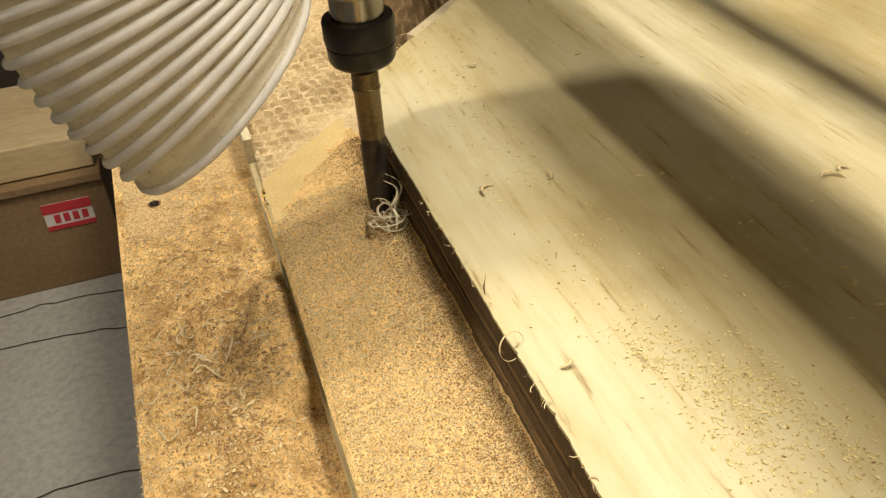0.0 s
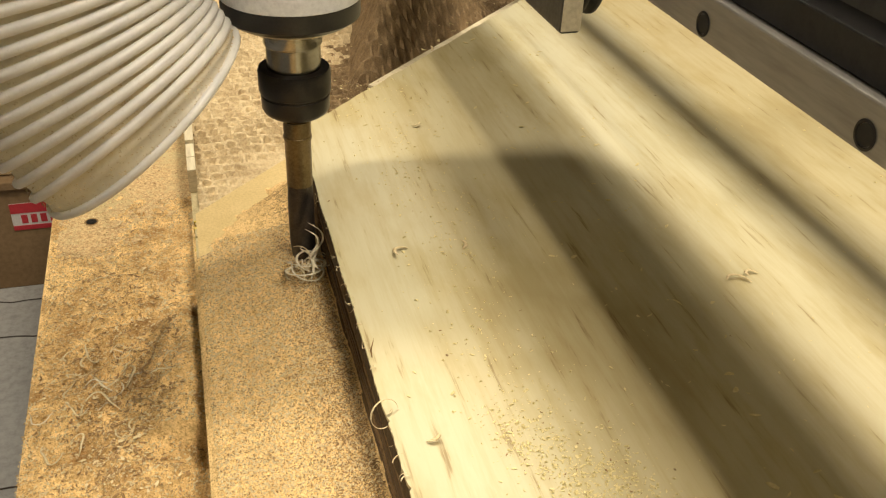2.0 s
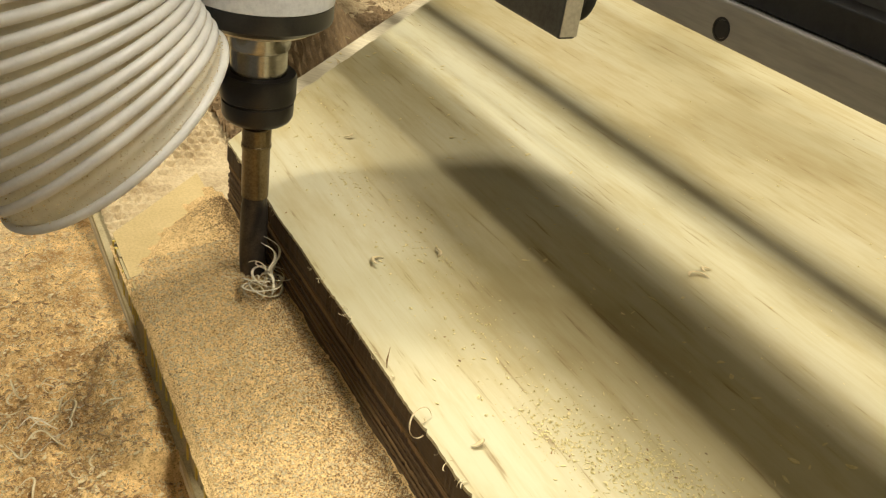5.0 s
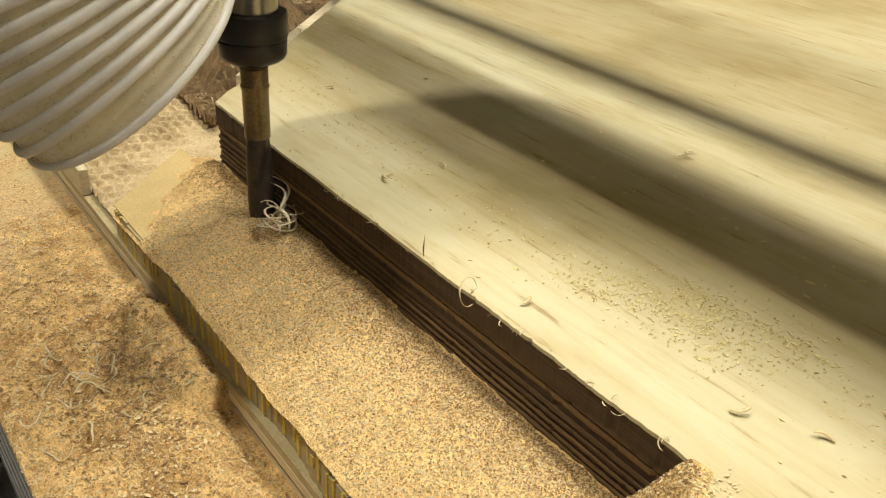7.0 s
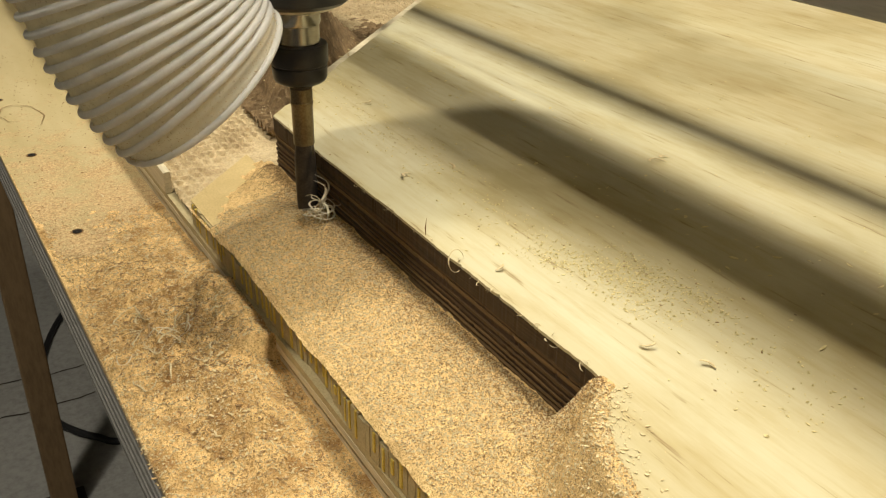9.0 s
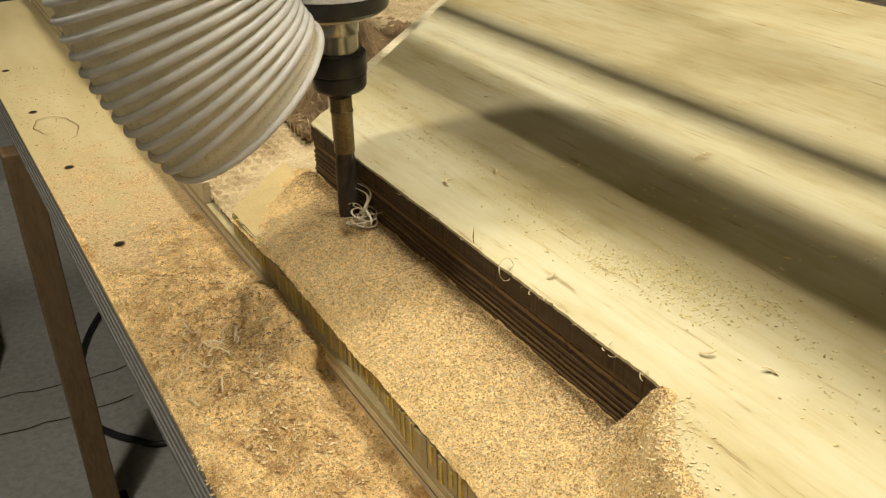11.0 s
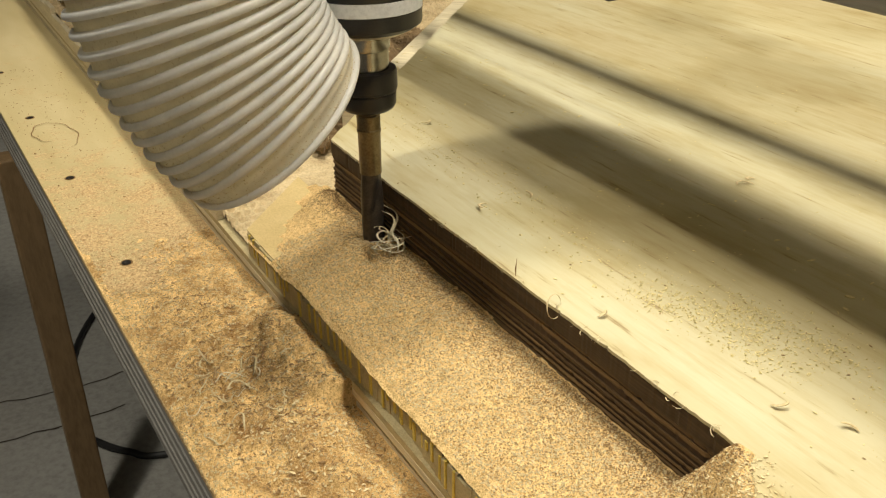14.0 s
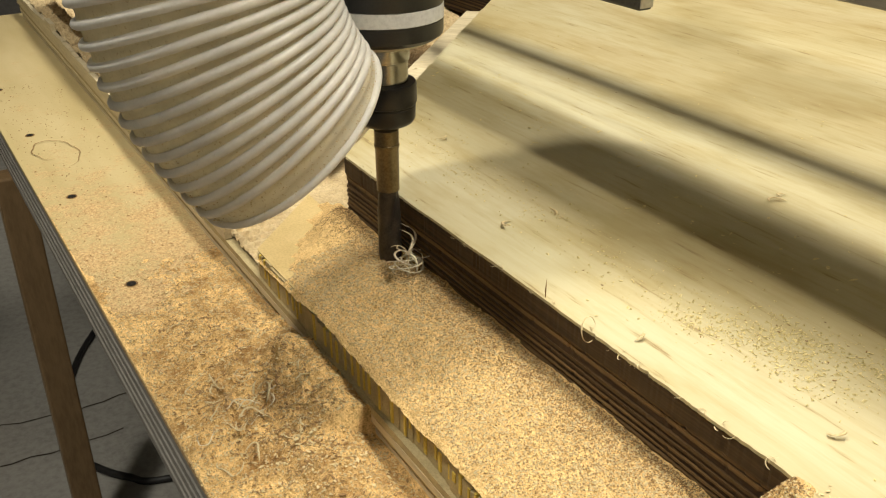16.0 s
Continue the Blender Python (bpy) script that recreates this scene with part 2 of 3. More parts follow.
def lathe(profile, x, y, seg=48):
    """A turned body about a vertical axis: profile of (radius, height)."""
    verts, faces = [], []
    for r, z in profile:
        for k in range(seg):
            a = 2 * math.pi * k / seg
            verts.append((x + r * math.cos(a), y + r * math.sin(a), z))
    n = len(profile)
    for i in range(n - 1):
        for k in range(seg):
            k2 = (k + 1) % seg
            faces.append((i * seg + k, i * seg + k2, (i + 1) * seg + k2, (i + 1) * seg + k))
    faces.append(tuple(range(seg))[::-1])
    faces.append(tuple((n - 1) * seg + k for k in range(seg)))
    return verts, faces


def turned(name, profile, x, y, material, parent, label="", seg=48):
    ob = raw(name, *lathe(profile, x, y, seg), material, parent, label, True)
    ob.data.set_sharp_from_angle(angle=radians(35))
    return ob


def tube(points, radius, sides=6, flat=1.0, taper=False):
    """A round or flattened string along points."""
    verts, faces = [], []
    pts = [Vector(p) for p in points]
    n = len(pts)
    up = Vector((0.13, 0.21, 0.97))
    for i, p in enumerate(pts):
        d = (pts[min(i + 1, n - 1)] - pts[max(i - 1, 0)]).normalized()
        u = d.cross(up)
        u = u.normalized() if u.length > 1e-6 else Vector((1, 0, 0))
        v = d.cross(u)
        r = radius * (1 - 0.7 * abs(2 * i / (n - 1) - 1) ** 3 if taper else 1)
        for k in range(sides):
            a = 2 * math.pi * k / sides
            verts.append(p + u * (r * math.cos(a)) + v * (r * flat * math.sin(a)))
    for i in range(n - 1):
        for k in range(sides):
            k2 = (k + 1) % sides
            faces.append((i * sides + k, i * sides + k2, (i + 1) * sides + k2, (i + 1) * sides + k))
    faces.append(tuple(range(sides))[::-1])
    faces.append(tuple((n - 1) * sides + k for k in range(sides)))
    return verts, faces


def field(x0, x1, y0, y1, step, height):
    """A grid whose height is given by height(x, y)."""
    nx, ny = int((x1 - x0) / step) + 1, int((y1 - y0) / step) + 1
    verts = []
    for j in range(ny):
        y = y0 + (y1 - y0) * j / (ny - 1)
        for i in range(nx):
            x = x0 + (x1 - x0) * i / (nx - 1)
            verts.append((x, y, height(x, y)))
    faces = [(j * nx + i, j * nx + i + 1, (j + 1) * nx + i + 1, (j + 1) * nx + i) for j in range(ny - 1) for i in range(nx - 1)]
    return verts, faces


def cropped(v, f, keep):
    return v, [q for q in f if all(keep(v[i][0], v[i][1]) for i in q)]


def n3(x, y, s, o=0.0):
    return noise.noise(Vector((x * s, y * s, o)))


def flakes(name, n, place, size, material, parent=None, thick=0.55, seed=3, long=1.4):
    """Many small chips in one mesh; place(rng) gives x, y, z."""
    rng = random.Random(seed)
    verts, faces = [], []
    for _ in range(n):
        x, y, z = place(rng)
        s = size * rng.uniform(0.4, 1.5)
        l = s * rng.uniform(0.6, long)
        a, tilt = rng.uniform(0, math.pi), rng.uniform(-0.6, 0.6)
        ca, sa = math.cos(a), math.sin(a)
        h = s * thick
        base = len(verts)
        top = rng.uniform(-0.5, 0.5)
        for dx, dy, dz in ((-l, -s * rng.uniform(0.2, 0.8), 0), (l, -s * rng.uniform(0.2, 0.8), 0), (l * rng.uniform(0.3, 1), s * 0.7, 0), (-l * rng.uniform(0.3, 1), s * 0.6, 0), (l * top, s * top * 0.5, 1)):
            verts.append((x + ca * dx - sa * dy, y + sa * dx + ca * dy, z + h * (0.1 + dz * 1.6) + max(0.0, dx * tilt * 0.5)))
        faces += [(base, base + 1, base + 4), (base + 1, base + 2, base + 4), (base + 2, base + 3, base + 4), (base + 3, base, base + 4)]
    return raw(name, verts, faces, material, parent)


def slivers(name, n, place, material, longest, seed):
    """Thin split chips, each a bent strip with its own length, in one mesh."""
    rng = random.Random(seed)
    verts, faces = [], []
    for _ in range(n):
        x, y, z = place(rng)
        l = longest * (0.22 + 0.78 * rng.random() ** 2.2)
        w = l * rng.uniform(0.16, 0.55)
        a, lift, bow = rng.uniform(0, 2 * math.pi), rng.uniform(0, 0.5), rng.uniform(-0.3, 0.3)
        ca, sa = math.cos(a), math.sin(a)
        base = len(verts)
        for s, half in ((-1, 0.45), (-0.35, 1.0), (0.4, 0.9), (1, 0.3)):
            for side_of in (-1, 1):
                for up in (0, 1):
                    dx, dy = l * s, w * half * side_of + bow * l * (s * s - 0.5)
                    verts.append((x + ca * dx - sa * dy, y + sa * dx + ca * dy, z + max(0.0, l * lift * (s + 1) * 0.4) + up * (0.00012 + 0.18 * w)))
        for i in range(3):
            b, c = base + 4 * i, base + 4 * i + 4
            faces += [(b + 1, b + 3, c + 3, c + 1), (b, b + 1, c + 1, c), (b + 3, b + 2, c + 2, c + 3), (b + 2, b, c, c + 2)]
        faces += [(base, base + 2, base + 3, base + 1), (base + 12, base + 13, base + 15, base + 14)]
    return raw(name, verts, faces, material, parent=None)


def curl_points(x, y, z, r, turns, yaw, lean, rise, n=22, start=0.0):
    out = []
    m = pose(x, y, z, 0, 0, yaw) @ pose(0, 0, 0, lean, 0, 0)
    for i in range(n):
        a = start + 2 * math.pi * turns * i / (n - 1)
        rr = r * (1 - 0.35 * i / (n - 1))
        out.append(m @ Vector((rr * math.cos(a), rr * math.sin(a), rise * i / (n - 1))))
    return out


# ---- the room ----
TOOL_Y = 0.24          # where the cutter stands along the cut
TOOL_X = -0.006
TOP = 0.940            # uncut plywood face
STRIP = 0.868          # milled ledge
BED = 0.8157           # machine bed
EDGE = 0.007           # cut wall
CORNER = 0.350         # where the slab turns away from the cut
END = -0.165           # where the cut begins
PIT = 0.8428           # bottom of the carving beyond the ledge


def ledge_end(x):
    """The ledge stops on a slant, ahead of the slab's own slanting side."""
    return CORNER + 0.092 + (x - EDGE)


floor = tagged(part("floor", box(-3.2, 4.2, -3.2, 4.6, -0.1, 0.0), M_CONCRETE), "grey stained concrete workshop floor with hairline cracks", "floor", kind="structure")
for nm, bb in (("wall_north", (-3.2, 4.2, 4.6, 4.7, 0, 3.0)), ("wall_south", (-3.2, 4.2, -3.3, -3.2, 0, 3.0)),
               ("wall_west", (-3.3, -3.2, -3.3, 4.7, 0, 3.0)), ("wall_east", (4.2, 4.3, -3.3, 4.7, 0, 3.0))):
    tagged(part(nm, box(*bb), M_WALL), "plain grey workshop wall", "wall", kind="structure")
tagged(part("ceiling", box(-3.3, 4.3, -3.3, 4.7, 3.0, 3.1), M_WALL), "plain grey workshop ceiling", "ceiling", kind="structure")

for k, (y, x0, x1, ph) in enumerate(((1.40, -1.6, -0.1, 0.0), (1.52, -1.2, 0.2, 2.0), (0.95, -1.3, -0.3, 4.0))):
    pts = [(x0 + (x1 - x0) * i / 40, y + 0.02 * math.sin(ph + i * 0.3) + 0.012 * n3(i * 0.7, ph, 1.0) - 0.04 * i / 40, 0.0005) for i in range(41)]
    raw("floor_crack", *tube(pts, 0.003, 4, 0.3), M_BIN, floor)


def plank(name, x0, x1, y0, y1, z0, z1, mat, parent, bev=0.0015, label=""):
    return part(name, box(x0, x1, y0, y1, z0, z1, bev), mat, parent, label)


# ---- machine bed and its legs ----
def bed_edge(y):
    return -0.209 - 0.017 * y


bed = thing("machine_bed", "plywood machine bed dusted with sawdust, laminated edge", "machine bed")
bed.rotation_euler = (0, 0, 0.017)
plank("bed_top", -0.209, 1.7, -1.0, 1.75, BED - 0.006, BED, M_BED, bed, 0.0008)
zz = BED - 0.0064
for k in range(9):
    th = (0.0085, 0.0055, 0.0075, 0.006)[k % 4]
    o = 0.0014 if k % 2 else 0.0
    plank("bed_ply", -0.2085 + o, 1.698, -0.999, 1.748, zz - th, zz - 0.0003, (M_BED_DARK if k % 2 else M_BED_LIGHT), bed, 0)
    zz -= th
for x, y in ((-0.226, 1.0), (-0.19, -0.85), (1.55, 1.0), (1.55, -0.85)):
    lg = thing("table_leg", "tan painted square leg under the machine bed", "table leg", group="legs of the bed")
    plank("leg_post", x - 0.0225, x + 0.0225, y - 0.022, y + 0.022, 0.008, zz - 0.0005, M_LEG, lg, 0.003)
    plank("leg_foot", x - 0.04, x + 0.04, y - 0.04, y + 0.04, 0.0, 0.008, M_BIN, lg, 0.002)

# screw holes with washers of dust around them
for i in range(7):
    y = 0.444 + 0.247 * (i - 1)
    if y > 1.7 or y < 0.2:
        continue
    x = -0.1695 - 0.026 * y
    hole = thing("countersunk_screw", "dark countersunk screw in the bed", "screw", group="screws in the bed")
    turned("recess", [(0.0064, BED + 0.0005), (0.0060, BED + 0.0010), (0.0052, BED + 0.0003), (0.0050, BED - 0.001)], x, y, M_CHIP_DARK, hole, "", 20)
    turned("screw_head", [(0.0050, BED + 0.0002), (0.0046, BED + 0.0011), (0.0018, BED + 0.0013), (0.0012, BED + 0.0009)], x, y, M_NUT, hole, "", 16)

# ---- the workpiece: a thick plywood slab with a long cut along one side ----
slab = thing("plywood_slab", "thick pale plywood slab being milled, scorched layered cut edge", "plywood sheet")


def near_edge(y):
    """Left side of the slab before the cut begins."""
    return EDGE - 0.058 * (1 - math.exp((y - END) / 0.045))


def outline(inset, jitter, seed):
    rng = random.Random(seed)
    pts = []
    n = 240
    for i in range(n + 1):
        y = END + (CORNER - END) * i / n
        j = jitter * 0.4 * (rng.random() - 0.5) + 0.0008 * n3(y, seed * 3.7, 25) + (0.0012 * rng.random() if rng.random() < 0.05 else 0)
        r = 0.0
        if y < END + 0.012:
            r = -0.010 * (1 - (y - END) / 0.012) ** 2
        pts.append((EDGE + inset + j + r, y))
    for i in range(1, 60):
        s = i / 60
        j = jitter * (rng.random() - 0.5)
        pts.append((EDGE + inset + 0.62 * s + j, CORNER + inset + 0.62 * s - j))
    pts += [(0.64, 0.99), (0.64, 1.70), (1.62, 1.70), (1.62, -0.9)]
    pts += [(near_edge(yy) + inset, yy) for yy in (-0.9, -0.6, -0.4, -0.32, -0.28, -0.25, -0.23, -0.215, -0.2, -0.19, -0.18, -0.172)]
    return pts


def layer(name, z0, z1, inset, jitter, seed, mat):
    pts = outline(inset, jitter, seed)
    n = len(pts)
    verts = [(x, y, z0) for x, y in pts] + [(x, y, z1) for x, y in pts]
    faces = [tuple(range(n))[::-1], tuple(range(n, 2 * n))] + [(i, (i + 1) % n, n + (i + 1) % n, n + i) for i in range(n)]
    return raw(name, verts, faces, mat, slab)


zs, k = PIT - 0.0003, 0
rng = random.Random(90)
while zs < TOP - 0.0170:
    th = rng.choice((0.0016, 0.0021, 0.0026, 0.0034, 0.0044))
    z1 = min(zs + th, TOP - 0.0165)
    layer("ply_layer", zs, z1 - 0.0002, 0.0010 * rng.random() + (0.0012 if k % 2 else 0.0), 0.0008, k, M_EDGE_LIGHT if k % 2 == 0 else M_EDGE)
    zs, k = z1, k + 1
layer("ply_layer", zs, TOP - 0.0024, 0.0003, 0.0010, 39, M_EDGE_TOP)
layer("face_veneer", TOP - 0.0022, TOP, -0.0003, 0.0014, 40, M_PLY)

# ledge beside the cut: pale plies below, ridged cut side above
ledge = thing("milled_ledge", "milled plywood ledge with yellow-streaked ridged side", "milled ledge")
for k in range(4):
    z0 = BED + 0.0002 + 0.0066 * k
    plank("ledge_ply", -0.0855 + 0.0016 * (k % 2) - 0.0012 * k, EDGE - 0.0015, -0.88, 1.70, z0, z0 + 0.0063, (M_PALE, M_RIDGE)[k % 2], ledge, 0)


def slant_ended(name, x0, x1, y0, z0, z1, mat, label=""):
    """A flat length of the ledge with its far end cut on the slant."""
    pts = [(x0, y0), (x1, y0), (x1, ledge_end(x1)), (x0, ledge_end(x0))]
    verts = [(x, y, z) for z in (z0, z1) for x, y in pts]
    return raw(name, verts, [(3, 2, 1, 0), (4, 5, 6, 7)] + [(i, (i + 1) % 4, 4 + (i + 1) % 4, 4 + i) for i in range(4)], mat, ledge, label)


slant_ended("ledge_core", -0.0765, EDGE - 0.0018, -0.88, BED + 0.0268, STRIP - 0.001, M_PALE)
slant_ended("swept_face", -0.0840, EDGE - 0.0018, 0.20, STRIP - 0.0008, STRIP + 0.0002, M_SWEPT, "clean yellow milled face swept free of dust")
rng = random.Random(8)


def side(y):
    return -0.0850 + 0.0040 * n3(y, 4.0, 12) + 0.0035 * n3(y, 1.0, 5)


y = -0.40
while y < ledge_end(-0.085) - 0.012:
    w = rng.uniform(0.006, 0.013)
    plank("ridge", side(y), -0.0758, y, y + w - 0.0003, BED + 0.0268, STRIP - 0.003 + rng.uniform(-0.002, 0.003), M_RIDGE, ledge, 0)
    if rng.random() < 0.75:
        t = y + rng.uniform(0, w * 0.6)
        z0 = BED + 0.028 + rng.random() ** 3 * 0.012
        plank("yellow_streak", side(y) - 0.0010, side(y) + 0.002, t, t + rng.uniform(0.0015, 0.0032), z0, STRIP - 0.001 - 0.008 * rng.random() ** 3, M_YELLOW, ledge, 0)
    y += w

# ---- sawdust on the ledge ----


def strip_height(x, y):
    z = STRIP + 0.008 + 0.0035 * n3(x, y, 16) + 0.0018 * n3(x, y, 60, 3) + 0.0013 * n3(x, y, 150, 8) + 0.0011 * n3(x, y, 280, 5)
    edge = (x + 0.088) / 0.012
    if edge < 1:
        z -= 0.006 * (1 - edge) ** 2
    z += 0.0155 * max(0.0, min(1.0, (x + 0.075) / 0.075))
    if y > TOOL_Y - 0.02:
        z -= 0.006 * min(1, (y - TOOL_Y + 0.02) / 0.05)
    bare = (ledge_end(x) - y - 0.022 + 0.016 * n3(x, y, 40, 13) + 0.006 * n3(x, y, 160, 14)) / 0.05
    if bare < 1:
        z += (STRIP - 0.006 - z) * min(1.0, 1 - bare)
    if y < END + 0.042:
        xb = near_edge(min(y, END))
        if x > xb + 0.003 and y < END - 0.003:
            return TOP - 0.005
        s = max(0.0, min(1.0, (x - xb + 0.042) / 0.034)) * max(0.0, min(1.0, (END + 0.042 - y) / 0.034))
        z += (TOP + 0.0010 + 0.003 * n3(x, y, 70, 9) - z) * s ** 1.25
    return z


tagged(raw("sawdust_on_ledge", *cropped(*field(-0.088, EDGE + 0.0006, -0.36, 0.41, 0.0016, strip_height), lambda x, y: y < ledge_end(x) - 0.004), M_DUST, None, "", True),
       "tan sawdust lying thick on the milled ledge", "sawdust", kind="stuff")


def on_strip(r):
    x, y = r.uniform(-0.084, EDGE - 0.002), r.uniform(-0.3, 0.30)
    return x, y, strip_height(x, y) + 0.0003


tagged(flakes("sawdust_flakes", 22000, on_strip, 0.00065, M_CHIP, seed=4), "pale wood flakes over the sawdust", "sawdust", kind="stuff")
tagged(flakes("dark_sawdust_flakes", 9000, on_strip, 0.00055, M_CHIP_MID, seed=5), "brown wood flakes over the sawdust", "sawdust", kind="stuff")


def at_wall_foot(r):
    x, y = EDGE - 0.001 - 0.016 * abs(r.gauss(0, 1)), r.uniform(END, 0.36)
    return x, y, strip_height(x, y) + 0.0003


tagged(flakes("brown_sawdust_flakes", 4500, on_strip, 0.0005, M_CHIP_DARK, seed=7), "fine brown wood flakes over the sawdust", "sawdust", kind="stuff")
# Dense dark flakes: scorched fines, with the wall-foot shade painted in.
tagged(flakes("scorched_shade_fines", 15000, at_wall_foot, 0.00045, M_CHIP_DARK, seed=6), "dark scorched sawdust and painted shade along the foot of the cut", "sawdust", kind="stuff")

# ---- sawdust on the bed ----


def bed_height(x, y):
    cover = max(0.0, min(1.0, (0.50 - y + 0.12 * n3(x, y, 14)) / 0.35))
    z = BED + 0.0004 + cover * (0.0022 + 0.0035 * max(0, n3(x, y, 20, 2) + 0.2) + 0.0040 * n3(x, y, 75, 1) + 0.0032 * n3(x, y, 150, 6) + 0.0020 * n3(x, y, 260, 4)) - 0.0012 * (1 - cover)
    pile = math.exp(-((x + 0.118) / 0.034) ** 2 - ((y - 0.05) / 0.09) ** 2) * (1 + 0.35 * n3(x, y, 45, 7))
    clump = math.exp(-((x + 0.150) / 0.040) ** 2 - ((y - 0.23) / 0.10) ** 2)
    z += clump * (0.004 + 0.009 * max(-0.3, n3(x, y, 90, 21)) + 0.005 * n3(x, y, 190, 22))
    pile2 = math.exp(-((x + 0.098) / 0.025) ** 2 - ((y - 0.20) / 0.10) ** 2)
    z += 0.034 * pile + 0.024 * pile2 * (1 + 0.3 * n3(x, y, 60))
    if y < 0.12:
        near = (-0.090 - (0.12 - y) * 0.16 + 0.006 * n3(x, y, 40, 11) - x) / 0.026
        z = BED + 0.0005 + (z - BED - 0.0005) * max(0.08, min(1.0, 0.5 * near + 0.1))
    rim = (x - bed_edge(y)) / 0.008
    if rim < 1:
        z = BED + 0.0003 + (z - BED) * max(0, rim) ** 0.6
    return z


def bed_dust():
    v, f = field(0.0, 1.0, -0.40, 0.64, 0.0018, lambda x, y: 0.0)
    nx = int(1.0 / 0.0018) + 1
    keep = 72
    ny = len(v) // nx
    verts = []
    for j in range(ny):
        y = v[j * nx][1]
        x0 = bed_edge(y) + 0.0006
        for i in range(keep):
            x = x0 + (-0.083 - x0) * i / (keep - 1)
            verts.append((x, y, bed_height(x, y)))
    faces = [(j * keep + i, j * keep + i + 1, (j + 1) * keep + i + 1, (j + 1) * keep + i) for j in range(ny - 1) for i in range(keep - 1)]
    return verts, faces


tagged(raw("sawdust_on_bed", *bed_dust(), M_DUST_LOW, None, "", True),
       "coarse tan sawdust heaped on the machine bed", "sawdust", kind="stuff")


def on_bed(r):
    x, y = r.uniform(-0.212, -0.088), -0.3 + 0.95 * r.random() ** 1.4
    return x, y, bed_height(x, y) + 0.0004


tagged(flakes("bed_flakes", 15000, on_bed, 0.0008, M_CHIP, seed=14), "pale wood chips strewn over the bed", "wood chips", kind="stuff")
tagged(flakes("dark_bed_flakes", 11000, on_bed, 0.0007, M_CHIP_MID, seed=15), "dark wood chips strewn over the bed", "wood chips", kind="stuff")
tagged(flakes("far_bed_chips", 420, lambda r: (r.uniform(-0.22, -0.1), r.uniform(0.5, 1.2), BED + 0.0006), 0.0008, M_CHIP_DARK, seed=16),
       "sparse brown chips on the bare bed", "wood chips", kind="stuff")

# ---- carved relief beyond the slab's corner ----


relief = thing("carved_relief", "rough cross-hatched carved plywood relief", "carving")


def clamp(v):
    return max(0.0, min(1.0, v))


def hatch(x, y, deep):
    p = 0.0125
    u, v = x + 0.15 * y + 0.001 * n3(x, y, 60), y - 0.15 * x + 0.001 * n3(x, y, 60, 3)
    hx, hy = abs((u / p) % 1 - 0.5) * 2, abs((v / p) % 1 - 0.5) * 2
    return deep * max(0.75 * clamp((hx - 0.45) * 3), clamp((hy - 0.45) * 3))


def beyond(x, y):
    """How far a spot lies past the slab's slanting side."""
    return y - CORNER - (x - EDGE)


def floor_height(x, y):
    """The carved ground: a smooth trough behind the ledge, then coarse cross-hatching that climbs away from it."""
    d = y - ledge_end(x)
    far = clamp((d - 0.03) / 0.05)
    wide = clamp((d - 0.05) / 0.25)
    z = PIT + 0.0030 + 0.020 * wide + hatch(x, y, 0.0120) * (0.25 + 0.75 * far) * (0.6 + 0.6 * n3(x, y, 14, 5))
    z += 0.004 * n3(x, y, 11) * far + 0.0020 * n3(x, y, 70) + 0.003 * max(0.0, n3(x, y, 38, 4)) * (1 - far)
    return max(PIT + 0.0004, z)


def block_height(x, y):
    d = beyond(x, y)
    rise = clamp((d - 0.112) / 0.055) * clamp((x - 0.078 - 0.25 * max(0.0, d - 0.11)) / 0.045)
    taper = clamp((0.34 - x) / 0.10)
    return PIT + 0.012 + 0.085 * rise * taper + hatch(x, y, 0.0100) * (1 if rise < 0.98 else 0.35) + 0.002 * n3(x, y, 80)


raw("hatched_floor", *cropped(*field(-0.0812, 0.60, 0.30, 1.20, 0.0023, floor_height), lambda x, y: beyond(x, y) > 0.001 and (x > EDGE - 0.004 or y > ledge_end(x) - 0.004)), M_CARVE, relief, "cross-hatched pale carved floor")
raw("hatched_far_floor", *field(-0.0812, 0.60, 1.20, 1.68, 0.0050, floor_height), M_CARVE, relief, "cross-hatched pale carved floor")
# the block's shaded look is painted by the dark carving colour
raw("raised_block", *cropped(*field(0.062, 0.42, 0.50, 1.10, 0.0023, block_height), lambda x, y: beyond(x, y) > 0.100), M_CARVE_DARK, relief, "scorched cross-hatched raised block")
# the middle step is a groove, its shade painted as dark colour
for off, wid, top in ((0.004, 0.012, 0.042), (0.022, 0.010, 0.060), (0.0345, 0.030, 0.044)):
    o = part("carved_step", box(0.20, 0.80, off, off + wid, PIT - 0.002, TOP - top, 0.0008), M_PALE if off != 0.022 else M_CARVE_DARK, relief, "pale ledge along the slab")
    o.matrix_basis = Matrix.Translation((EDGE, CORNER, 0)) @ pose(0, 0, 0, 0, 0, 45)
# ragged tooth left standing where the steps begin
rr = random.Random(33)
for k in range(5):
    u = 0.160 + 0.0052 * k
    ring = [(u + 0.002 * math.sin(a * 3 + k), 0.016 + 0.013 * math.cos(a), PIT + 0.028 + 0.018 * math.sin(a) - 0.002 * k) for a in (0.1 + 0.29 * i for i in range(11))]
    o = raw("tooth_ridge", *tube(ring, 0.0024, 6), M_CARVE_DARK, relief, "curled torn ridge", True)
    o.matrix_basis = Matrix.Translation((EDGE, CORNER, 0)) @ pose(0, 0, 0, 0, 0, 45)
rim = thing("carving_rim", "thin ragged pale rim along the carving", "rim")
rr = random.Random(21)
yy = ledge_end(-0.085) + 0.085
